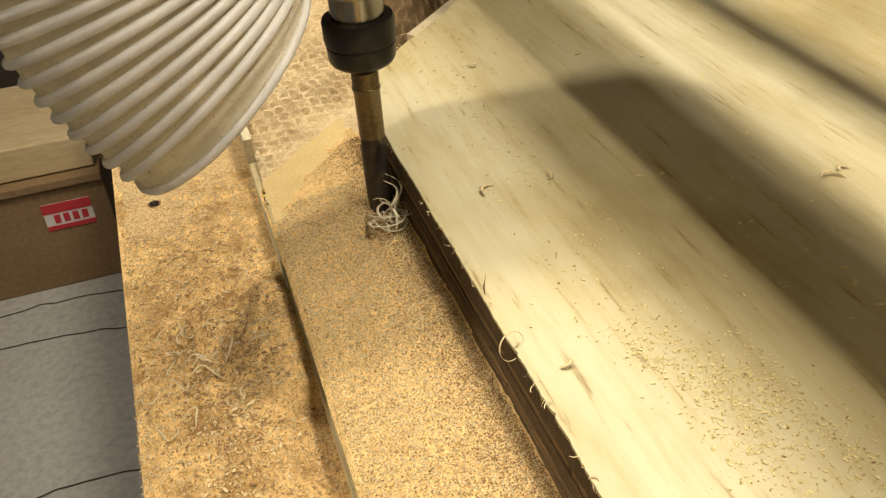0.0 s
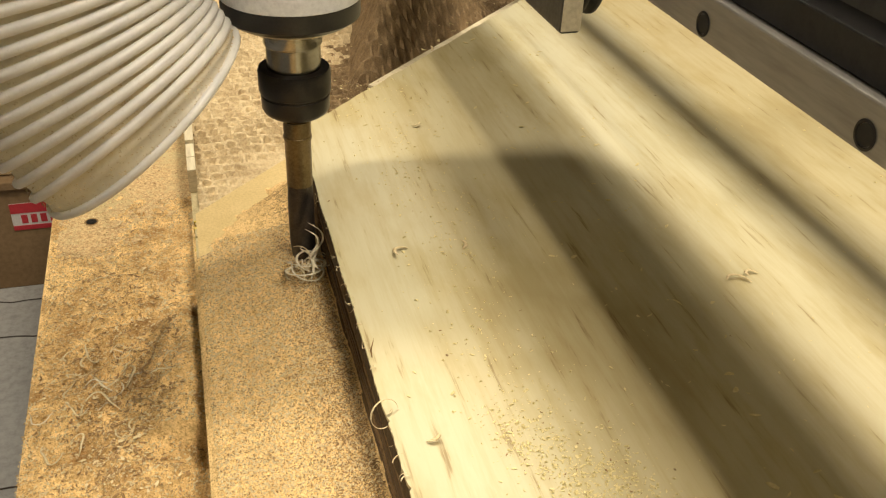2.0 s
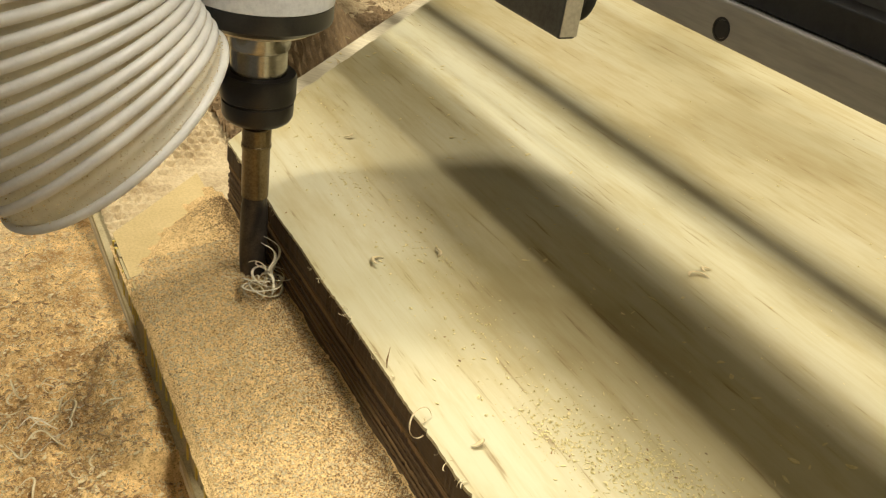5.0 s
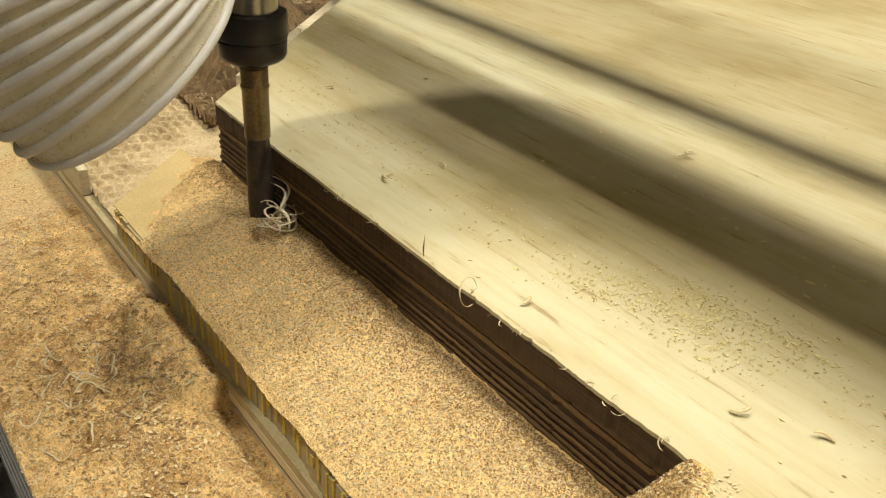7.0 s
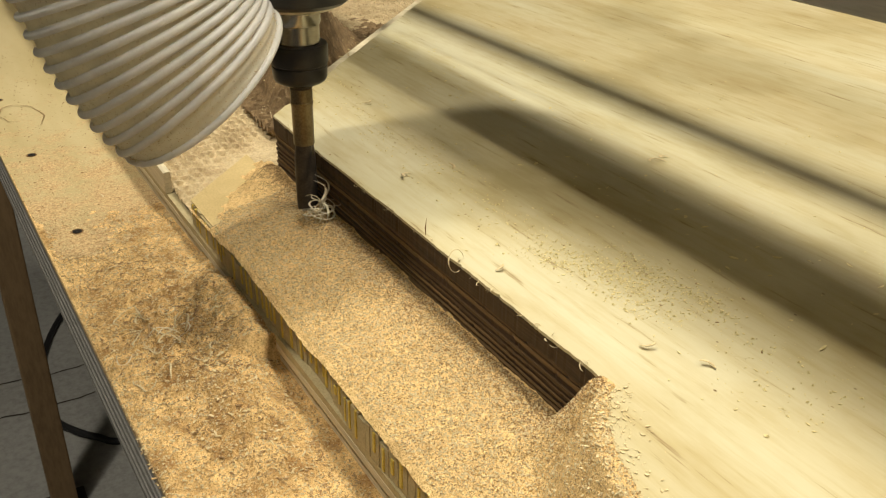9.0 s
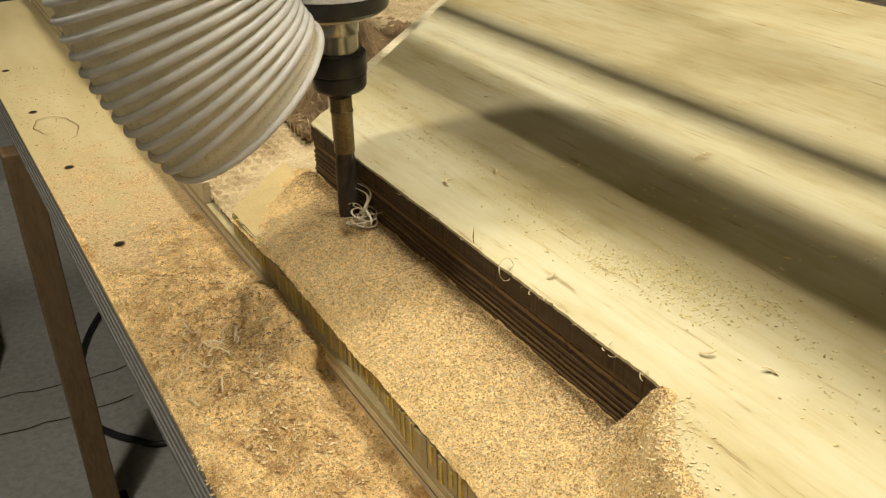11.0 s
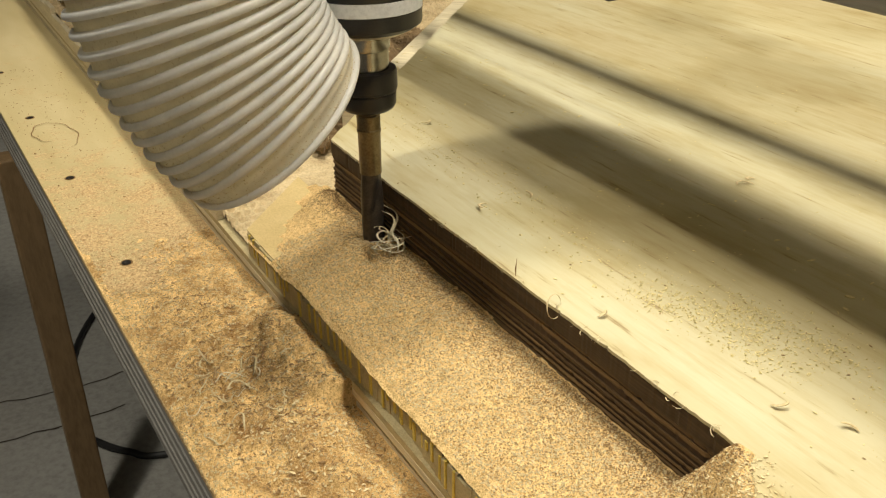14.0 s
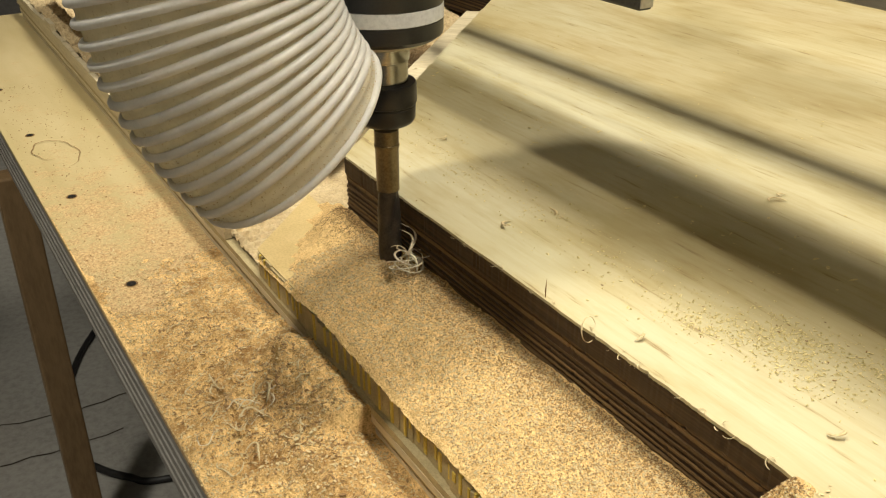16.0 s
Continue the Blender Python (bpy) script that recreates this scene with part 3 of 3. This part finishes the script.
while yy < 1.68:
    w = rr.uniform(0.02, 0.06)
    h = 0.864 + 0.004 * rr.random() + (0.016 * rr.random() if rr.random() < 0.3 else 0)
    plank("rim_piece", -0.0885, -0.0815 + 0.002 * rr.random(), yy, yy + w - 0.0004, BED + 0.027, h, M_PALE, rim, 0.0006)
    yy += w


def far_block_height(x, y):
    """Two hatched buttresses, one behind the other, then the tall block."""
    near = clamp((y - 0.80 - 0.3 * x) / 0.015) * clamp((0.875 - y) / 0.02)
    mid = clamp((y - 0.985 - 0.2 * x) / 0.02)
    return PIT + 0.004 + 0.045 * near + 0.075 * mid + hatch(x, y, 0.007) * (0.5 + 0.5 * max(near, mid)) + 0.002 * n3(x, y, 80)


raw("far_block", *field(-0.0795, 0.06, 0.77, 1.5, 0.0028, far_block_height), M_CARVE, relief, "cross-hatched tall block")

# ---- spindle ----
spindle = thing("router_spindle", "black router spindle with white band and steel collet", "spindle")
turned("spindle_body", [(0.040, 1.0745), (0.0448, 1.078), (0.0453, 1.080), (0.0453, 1.0895)], TOOL_X, TOOL_Y, M_BLACK, spindle, "gloss black lower housing", 72)
turned("white_band", [(0.0449, 1.0897), (0.0456, 1.0902), (0.0456, 1.0998), (0.0449, 1.1003)], TOOL_X, TOOL_Y, M_WHITE, spindle, "white printed band", 72)
turned("housing", [(0.0453, 1.1005), (0.0458, 1.102), (0.0458, 1.34), (0.044, 1.345)], TOOL_X, TOOL_Y, M_BLACK, spindle, "black spindle housing", 72)
turned("nose_bevel", [(0.030, 1.0705), (0.034, 1.0712), (0.0385, 1.0743)], TOOL_X, TOOL_Y, M_CREAM, spindle, "pale bevelled nose ring", 72)
turned("spindle_shaft", [(0.0182, 1.040), (0.0182, 1.0565), (0.0190, 1.057), (0.0196, 1.0585), (0.0196, 1.0704)], TOOL_X, TOOL_Y, M_CHROME, spindle, "ground steel shaft", 56)
nut = turned("collet_nut", [(0.012, 1.0075), (0.0195, 1.0075), (0.0218, 1.0092), (0.0232, 1.0120), (0.0236, 1.0215), (0.0230, 1.0219), (0.0230, 1.0231), (0.0241, 1.0237), (0.0246, 1.0255), (0.0246, 1.0385), (0.0238, 1.0405), (0.0186, 1.0408)],
             TOOL_X, TOOL_Y, M_NUT, spindle, "dusty black collet nut", 64)
turned("collet", [(0.0108, 1.0044), (0.0118, 1.0051), (0.0118, 1.0074)], TOOL_X, TOOL_Y, M_CHROME, nut, "steel collet face", 40)
bit = thing("router_bit", "worn brass-tinted router bit cutting into plywood", "router bit")
turned("shank", [(0.0092, 0.9505), (0.0094, 0.986), (0.0101, 0.9875), (0.0101, 0.9895), (0.0096, 0.990), (0.0098, 1.0015)], TOOL_X, TOOL_Y, M_BRASS, bit, "heat-tinted steel shank", 40)


def fluted():
    """The fluted end: a cross-section with two gullets, twisted upward."""
    verts, faces, seg, n = [], [], 36, 26
    for i in range(n):
        z = 0.884 + (0.9505 - 0.884) * i / (n - 1)
        for k in range(seg):
            a = 2 * math.pi * k / seg
            g = 0.5 + 0.5 * math.cos(2 * a)
            r = 0.0096 - 0.0026 * g ** 3
            b = a + 2.6 * i / (n - 1)
            verts.append((TOOL_X + r * math.cos(b), TOOL_Y + r * math.sin(b), z))
    for i in range(n - 1):
        for k in range(seg):
            k2 = (k + 1) % seg
            faces.append((i * seg + k, i * seg + k2, (i + 1) * seg + k2, (i + 1) * seg + k))
    faces.append(tuple(range(seg))[::-1])
    return verts, faces


raw("fluted_end", *fluted(), M_FLUTE, bit, "dark spiral flutes", True)

# ---- dust hose ----
hose = thing("dust_hose", "clear ribbed dust hose with white spiral, dust inside", "hose")
HC, HR, BEND, DIP, AZ = Vector((-0.1049, TOOL_Y - 0.0463, 1.0313)), 0.0775, 0.208, -0.8815, -0.0912
AHEAD, ACROSS = Vector((math.cos(AZ), math.sin(AZ), 0)), Vector((-math.sin(AZ), math.cos(AZ), 0))
PITCH = 0.0094


def hose_axis(s):
    """Place and heading of the hose's middle, s metres back from its mouth."""
    turn = math.pi / 2 + DIP
    a = min(s / BEND, turn)
    e0, e1 = DIP, DIP - a
    c = HC - AHEAD * (BEND * (math.sin(e0) - math.sin(e1)))
    c.z += BEND * (math.cos(e0) - math.cos(e1)) + max(0.0, s - BEND * turn)
    return c, AHEAD * math.cos(e1) + Vector((0, 0, math.sin(e1)))


def hose_ring(s, a, r):
    c, d = hose_axis(s)
    return c + ACROSS * (r * math.cos(a)) + d.cross(ACROSS) * (r * math.sin(a))


def skew(a):
    """The coils stand aslant to the hose."""
    return 0.012 * math.cos(a - 2.6)


def coil_at(turns):
    return PITCH * turns + skew(2 * math.pi * turns) - 0.004


def hose_wall():
    verts, faces, seg, per, length = [], [], 72, 7, 0.40
    n = int(length / PITCH * per)
    for i in range(n + 1):
        for k in range(seg):
            a = 2 * math.pi * k / seg
            s = PITCH * i / per
            ph = ((s + 0.004 - skew(a)) / PITCH - a / (2 * math.pi)) % 1
            r = HR - 0.0016 * math.sin(math.pi * ph) + 0.0006 * n3(s * 3, math.sin(a), 12, math.cos(a))
            verts.append(hose_ring(s, a, r))
    for i in range(n):
        for k in range(seg):
            k2 = (k + 1) % seg
            faces.append((i * seg + k, i * seg + k2, (i + 1) * seg + k2, (i + 1) * seg + k))
    return verts, faces


wall = raw("hose_wall", *hose_wall(), M_HOSE, hose, "milky clear plastic wall", True)
coils = int(0.39 / PITCH)
pts = [hose_ring(max(0.003, coil_at(i / 56)), 2 * math.pi * i / 56, HR + 0.0004) for i in range(60, coils * 56)]
raw("spiral_rib", *tube(pts, 0.0030, 8), M_COIL, hose, "white plastic spiral rib", True)
# the hose climbs and leads back over the bed, unseen; added to shade the slab
top, _ = hose_axis(0.395)
run = [(top.x, top.y, top.z + 0.04 * i) for i in range(5)]
run += [(top.x, top.y - 0.10 * (1 - math.cos(a)), top.z + 0.16 + 0.10 * math.sin(a)) for a in (math.pi / 2 * i / 12 for i in range(1, 13))]
run += [(top.x, top.y - 0.10 - 0.05 * i, top.z + 0.26) for i in range(1, 20)]
raw("added_hose_run", *tube(run, HR, 40), M_HOSE, hose, "milky clear plastic wall", True)
mouth = [hose_ring(0.0 - 0.001 * math.sin(2 * math.pi * i / 72), 2 * math.pi * i / 72, HR) for i in range(73)]
raw("mouth_ring", *tube(mouth, 0.0026, 8), M_COIL, hose, "white mouth ring", True)
rng = random.Random(77)


def in_hose(r):
    s, a = 0.001 + 0.06 * r.random() ** 1.6, r.uniform(0, 2 * math.pi)
    p = hose_ring(s, a, HR + 0.0003)
    return p.x, p.y, p.z


flakes("clinging_dust", 2200, in_hose, 0.0004, M_CHIP, hose, seed=31)

# ---- gantry ----
gantry = thing("gantry_beam", "grey gantry beam with steel rail above the plywood", "gantry")
plank("linear_rail", 0.167, 0.187, -1.1, 1.8, 1.126, 1.1475, M_RAIL, gantry, 0.0012, "bright steel rail with bolt holes")
plank("rail_seal", 0.172, 0.190, -1.1, 1.8, 1.148, 1.164, M_SLOT, gantry, 0.001, "dark seal strip")
# the beam is carried up out of view to widen its shadow
plank("beam_body", 0.1905, 0.266, -1.1, 1.8, 1.127, 1.45, M_BEAM, gantry, 0.004, "grey painted beam")
# unseen rail and brackets, added to throw a narrow shadow on the slab
plank("added_rear_rail", 0.336, 0.372, -1.1, 1.8, 1.128, 1.225, M_RAIL, gantry, 0.003, "unseen steel rail added behind the beam for its shadow")
for y in (-1.05, 1.75):
    plank("added_rail_bracket", 0.2663, 0.3355, y - 0.03, y + 0.03, 1.16, 1.18, M_BEAM, gantry, 0.002, "grey bracket of the unseen added rail")
for i in range(22):
    y = 0.05 - 1.0 + 0.1225 * i
    seg = 22
    v, f = [], []
    for rad, xo in ((0.0062, 0.1667), (0.0050, 0.1664), (0.0046, 0.1674), (0.0046, 0.1668)):
        for k in range(seg):
            a = 2 * math.pi * k / seg
            v.append((xo, y + rad * math.cos(a), 1.1335 + rad * math.sin(a)))
    for q in range(3):
        for k in range(seg):
            k2 = (k + 1) % seg
            f.append((q * seg + k, q * seg + k2, (q + 1) * seg + k2, (q + 1) * seg + k))
    f.append(tuple(3 * seg + k for k in range(seg)))
    raw("bolt_hole", v, f, M_SLOT, gantry)

carriage = thing("spindle_carriage", "grey bearing plate with black guide wheel on gantry", "carriage")
plank("carriage_plate", 0.130, 0.142, TOOL_Y - 0.126, TOOL_Y, 1.100, 1.19, M_PLATE, carriage, 0.0018, "dark grey plate")
plank("plate_edge", 0.1302, 0.1418, TOOL_Y - 0.1268, TOOL_Y - 0.1262, 1.102, 1.188, M_ALU, carriage, 0, "bright sawn aluminium edge")
plank("spindle_mount", 0.044, 0.1298, TOOL_Y - 0.05, TOOL_Y + 0.005, 1.135, 1.185, M_PLATE, carriage, 0.004, "grey spindle clamp")


def wheel(y):
    prof = [(0.004, 0.0), (0.019, 0.0), (0.0205, 0.0015), (0.0205, 0.004), (0.0175, 0.0065), (0.0205, 0.009), (0.0205, 0.0115), (0.019, 0.013), (0.004, 0.013)]
    v, f = lathe(prof, 0, 0, 40)
    v = [(0.1445 + z, y + a, 1.124 + b) for a, b, z in v]
    ob = raw("guide_wheel", v, f, M_RUBBER, carriage, "black grooved guide wheel", True)
    v, f = lathe([(0.0, 0.0), (0.0065, 0.0), (0.0065, 0.0045), (0.0055, 0.0055)], 0, 0, 6)
    raw("wheel_bolt", [(0.1299 - z, y + a, 1.124 + b) for a, b, z in v], f, M_CHROME, ob, "steel hex bolt")


wheel(TOOL_Y - 0.10)
wheel(TOOL_Y - 0.03)

# ---- unseen tube fittings overhead, the third for the added fill lamp ----
for x, y0, y1 in ((0.36, -1.55, 1.15), (1.64, -1.3, 1.3), (-1.25, -2.2, -0.4)):
    t = thing("unseen_tube_fitting", "unseen white workshop tube light on the ceiling", "ceiling light", group="tube lights")
    plank("lamp_tray", x - 0.09, x + 0.09, y0, y1, 2.80, 2.86, M_WHITE, t, 0.004)
    plank("lamp_hanger", x - 0.01, x + 0.01, (y0 + y1) / 2 - 0.01, (y0 + y1) / 2 + 0.01, 2.861, 3.0, M_WHITE, t, 0.001)

# unseen body for the compact lamp above the hose run
flood = thing("unseen_flood_lamp", "small white square lamp hanging from the ceiling, out of view", "ceiling light")
plank("lamp_head", -0.80, -0.60, 0.20, 0.40, 2.82, 2.86, M_WHITE, flood, 0.006)
plank("lamp_hanger", -0.71, -0.69, 0.29, 0.31, 2.861, 3.0, M_WHITE, flood, 0.001)

# ---- things on the floor beyond the bed ----
carton = thing("cardboard_carton", "brown cardboard carton with red shipping label on floor", "carton")
plank("carton_body", -1.05, -0.36, 1.577, 2.05, 0.0, 0.279, M_CARD, carton, 0.003)
plank("carton_flap", -1.05, -0.36, 1.565, 1.58, 0.262, 0.281, M_CARD, carton, 0.002)
lab = plank("shipping_label", -0.505, -0.40, 1.5755, 1.5768, 0.155, 0.222, M_PAPER, carton, 0, "white label")
plank("label_bar", -0.505, -0.40, 1.5742, 1.5754, 0.198, 0.222, M_LABEL, lab, 0, "red bar")
plank("label_bar", -0.505, -0.40, 1.5742, 1.5754, 0.155, 0.166, M_LABEL, lab, 0, "red bar")
for i in range(4):
    plank("label_bar", -0.485 + 0.02 * i, -0.472 + 0.02 * i, 1.5742, 1.5754, 0.172, 0.193, M_LABEL, lab, 0, "red bar")
board = thing("offcut_board", "pale wooden offcut lying on the carton", "board")
plank("board", -0.95, -0.37, 1.60, 1.95, 0.282, 0.36, M_PALLET, board, 0.004)
bin_ = thing("storage_bin", "dark brown storage bin standing on the floor", "bin")
plank("bin_body", -0.75, -0.30, 2.35, 2.9, 0.0, 0.55, M_BIN, bin_, 0.01)
plank("bin_lid", -0.77, -0.28, 2.33, 2.92, 0.551, 0.58, M_BIN, bin_, 0.006)
way = ((0.1, 1.95), (-0.01, 1.85), (-0.073, 1.765), (-0.147, 1.627), (-0.200, 1.446), (-0.198, 1.292), (-0.171, 1.226), (-0.130, 1.175), (-0.082, 1.135), (0.1, 1.1), (0.3, 1.1))
cab = []
for i in range(1, len(way) - 2):
    for j in range(8):
        s = j / 8
        w = (-0.5 * s + s * s - 0.5 * s ** 3, 1 - 2.5 * s * s + 1.5 * s ** 3, 0.5 * s + 2 * s * s - 1.5 * s ** 3, -0.5 * s * s + 0.5 * s ** 3)
        cab.append((sum(k * way[i + q - 1][0] for q, k in enumerate(w)), sum(k * way[i + q - 1][1] for q, k in enumerate(w)), 0.0075))
tagged(raw("power_cable", *tube(cab, 0.0075, 8), M_CABLE, None, "", True), "black power cable looping over the concrete floor", "cable")

# ---- shavings, fibres and chips ----


def shaving(name, pts, r, mat=M_CURL, flat=0.35, label="thin pale curled wood shaving", cat="shaving", group=""):
    return tagged(raw(name, *tube(pts, r, 5, flat, True), mat, None, "", True), label, cat, group)


rng = random.Random(5)
# shavings wound round the cutter's foot
foot = strip_height(TOOL_X, TOOL_Y - 0.03)
for i in range(4):
    x, y, z = TOOL_X + rng.uniform(-0.004, 0.012), TOOL_Y - 0.013 - rng.random() * 0.006, foot + 0.014 + 0.026 * rng.random()
    pts = []
    a0, drop, sway = rng.uniform(0, 6), rng.uniform(0.7, 1.0), rng.uniform(0.003, 0.006)
    for j in range(26):
        s = j / 25
        pts.append((x + sway * math.sin(a0 + 8 * s) + 0.003 * s, y - 0.014 * s + sway * 0.6 * math.cos(a0 + 7 * s), max(foot + 0.001, z - drop * (z - foot) * s)))
    shaving("cutter_shaving", pts, rng.uniform(0.0010, 0.0020), M_STRAND, 0.3, label="pale wood shaving hanging at the cutter", group="shavings at the cutter")
for i in range(9):
    shaving("cutter_shaving", curl_points(TOOL_X + rng.uniform(-0.012, 0.010), TOOL_Y - 0.020 - rng.random() * 0.018, foot + 0.003 + 0.008 * rng.random(), rng.uniform(0.005, 0.013), rng.uniform(0.5, 1.1),
            rng.uniform(0, 360), rng.uniform(5, 70), 0.004, start=rng.uniform(0, 6)), rng.uniform(0.0007, 0.0015), M_STRAND if i % 2 else M_CURL, label="pale wood shaving lying at the cutter", group="shavings at the cutter")
for i in range(4):
    shaving("cutter_shaving", curl_points(TOOL_X - 0.002 + rng.uniform(-0.006, 0.006), TOOL_Y - 0.026 - rng.random() * 0.010, foot + 0.004, rng.uniform(0.013, 0.018), rng.uniform(0.5, 0.85),
            rng.uniform(0, 360), rng.uniform(5, 25), 0.006, start=rng.uniform(0, 6)), 0.0011, M_STRAND, label="pale wood shaving ringed round the cutter", group="shavings at the cutter")
# heap of shavings on the bed
for i in range(30):
    spread = 1.0 if i < 22 else 2.2
    x, y = -0.160 + rng.gauss(0, 0.013 * spread), 0.190 + rng.gauss(0, 0.024 * spread)
    z = bed_height(x, y) + 0.002 + 0.010 * rng.random() * max(0.0, 2 - spread)
    a0, bend, l = rng.uniform(0, 6.28), rng.uniform(-4.2, 4.2), rng.uniform(0.014, 0.036)
    pts = []
    for j in range(16):
        s = j / 15
        x = max(x, bed_edge(y) + 0.008)
        pts.append((x, y, max(bed_height(x, y) + 0.0006, z + 0.006 * math.sin(3 * s + a0))))
        x, y = x + l / 15 * math.cos(a0 + bend * s + 0.5 * math.sin(9 * s)), y + l / 15 * math.sin(a0 + bend * s + 0.5 * math.sin(9 * s))
    shaving("curled_shaving", pts, rng.uniform(0.0006, 0.0013), rng.choice((M_STRAND, M_CURL, M_CURL, M_CHIP_MID)), 0.25, label="pale curled shaving in the dust on the bed", group="shavings on the bed")
for i in range(30):
    x, y = rng.uniform(-0.195, -0.10), rng.uniform(-0.25, 0.55)
    x = max(x, bed_edge(y) + 0.018)
    shaving("loose_shaving", curl_points(x, y, bed_height(x, y) + 0.001, rng.uniform(0.004, 0.010), rng.uniform(0.2, 0.7), rng.uniform(0, 360), rng.uniform(-15, 15), 0.001, start=rng.uniform(0, 6)),
            rng.uniform(0.0005, 0.0009), M_CURL if rng.random() < 0.5 else M_CHIP_DARK, label="loose bent shaving on the dusty bed", group="shavings on the bed")
shaving("thread_shaving", [(-0.178 + 0.030 * math.cos(-1.2 + i * 0.13) * (1 - 0.006 * i) + 0.0015 * math.sin(i * 0.9), 0.835 + 0.048 * math.sin(-1.2 + i * 0.13) + 0.0008 * i, BED + 0.0018) for i in range(44)], 0.0007, M_CHIP_DARK, label="long dark thread of shaving on the bed")


def in_heap(r):
    x, y = max(-0.205, -0.146 + r.gauss(0, 0.026)), 0.17 + r.gauss(0, 0.085)
    return x, y, bed_height(x, y) + 0.0006


tagged(slivers("heap_crumbs", 1500, in_heap, M_CHIP_DARK, 0.0024, 71), "dark broken crumbs among the bed shavings", "wood chips", kind="stuff")
tagged(slivers("heap_splinters", 700, in_heap, M_CHIP, 0.0024, 72), "pale splinters among the bed shavings", "wood chips", kind="stuff")
tagged(slivers("bed_splinters", 2600, on_bed, M_CHIP_MID, 0.0022, 73), "pale splinters strewn over the bed dust", "wood chips", kind="stuff")
# fibres along the cut edge
for i in range(95):
    y = END + 0.02 + 0.68 * rng.random()
    r = rng.uniform(0.0015, 0.005)
    shaving("edge_fibre", curl_points(EDGE - 0.0005, y, TOP - 0.0005, r, rng.uniform(0.15, 0.5), rng.uniform(0, 360), rng.uniform(20, 90), 0.001, n=9, start=rng.uniform(0, 6)), rng.uniform(0.00025, 0.0005), label="fine wood fibre standing off the cut edge", group="fibres on the cut edge")
shaving("loop_fibre", curl_points(EDGE - 0.002, 0.0, TOP + 0.001, 0.0095, 0.95, 20, 75, 0.002, n=30), 0.0006, label="looped wood fibre on the cut edge", group="fibres on the cut edge")
shaving("standing_fibre", [(EDGE + 0.002, 0.048, TOP - 0.001), (EDGE + 0.001, 0.047, TOP + 0.006), (EDGE + 0.003, 0.049, TOP + 0.013)], 0.0006, M_CHIP_DARK, label="upright wood fibre on the cut edge", group="fibres on the cut edge")
# single chips on the slab's face
for x, y, r, tr in ((0.050, 0.147, 0.008, 0.45), (0.255, 0.068, 0.011, 0.4), (0.27, 0.075, 0.006, 0.5), (0.0275, -0.020, 0.006, 0.25), (0.09, 0.15, 0.005, 0.4), (0.106, 0.34, 0.004, 0.5), (0.16, 0.512, 0.006, 0.3), (0.053, -0.145, 0.006, 0.35), (0.063, -0.18, 0.007, 0.3)):
    shaving("chip_curl", curl_points(x, y, TOP + 0.0012, r, tr, rng.uniform(0, 360), 8, 0.002, n=12), 0.0014, M_CHIP, 0.3, "pale bent wood chip on the plywood face", "wood chip", "chips on the slab")


def on_face(r):
    k = r.random()
    if k < 0.5:
        a, b = r.choice(((0.072, -0.030), (0.088, -0.055), (0.098, -0.085), (0.080, -0.10), (0.112, -0.07), (0.120, -0.12)))
        x, y = a + r.gauss(0, 0.009), b + r.gauss(0, 0.016)
    elif k < 0.85:
        y = r.uniform(-0.25, 0.45)
        x = 0.085 + 0.05 * n3(y, 2.0, 4) + r.gauss(0, 0.022)
    else:
        x, y = r.uniform(0.03, 0.5), r.uniform(-0.25, 0.7)
    return max(x, EDGE + 0.006), y, TOP + 0.0003


def at_end(r):
    y = END - 0.004 - abs(r.gauss(0, 0.035))
    x = near_edge(y) + r.gauss(0.0, 0.010)
    return x, y, (TOP if x > near_edge(y) else strip_height(x, y)) + 0.0005


def far_face(r):
    y = r.uniform(-0.2, 0.6)
    return 0.21 + 0.03 * n3(y, 5.0, 6) + r.gauss(0, 0.035), y, TOP + 0.0003


tagged(slivers("end_dust", 500, at_end, M_CHIP, 0.0016, 61), "loose dust spilt at the end of the cut", "sawdust", kind="stuff")
tagged(flakes("face_dust", 1100, on_face, 0.00045, M_SLIVER, thick=0.2, seed=50), "fine yellow wood dust on the plywood face", "sawdust", kind="stuff")
tagged(slivers("face_chips", 1500, on_face, M_SLIVER, 0.0015, 51), "small pale chips scattered on the plywood face", "wood chips", kind="stuff")
tagged(flakes("face_crumbs", 900, on_face, 0.0009, M_SLIVER, thick=0.5, seed=54), "yellow wood crumbs scattered on the plywood face", "wood chips", kind="stuff")
tagged(slivers("sparse_face_chips", 130, far_face, M_SLIVER, 0.0034, 53), "sparse pale splinters lying on the plywood face", "wood chips", kind="stuff")
tagged(slivers("dark_face_chips", 160, on_face, M_CHIP_DARK, 0.0012, 52), "small dark chips scattered on the plywood face", "wood chips", kind="stuff")
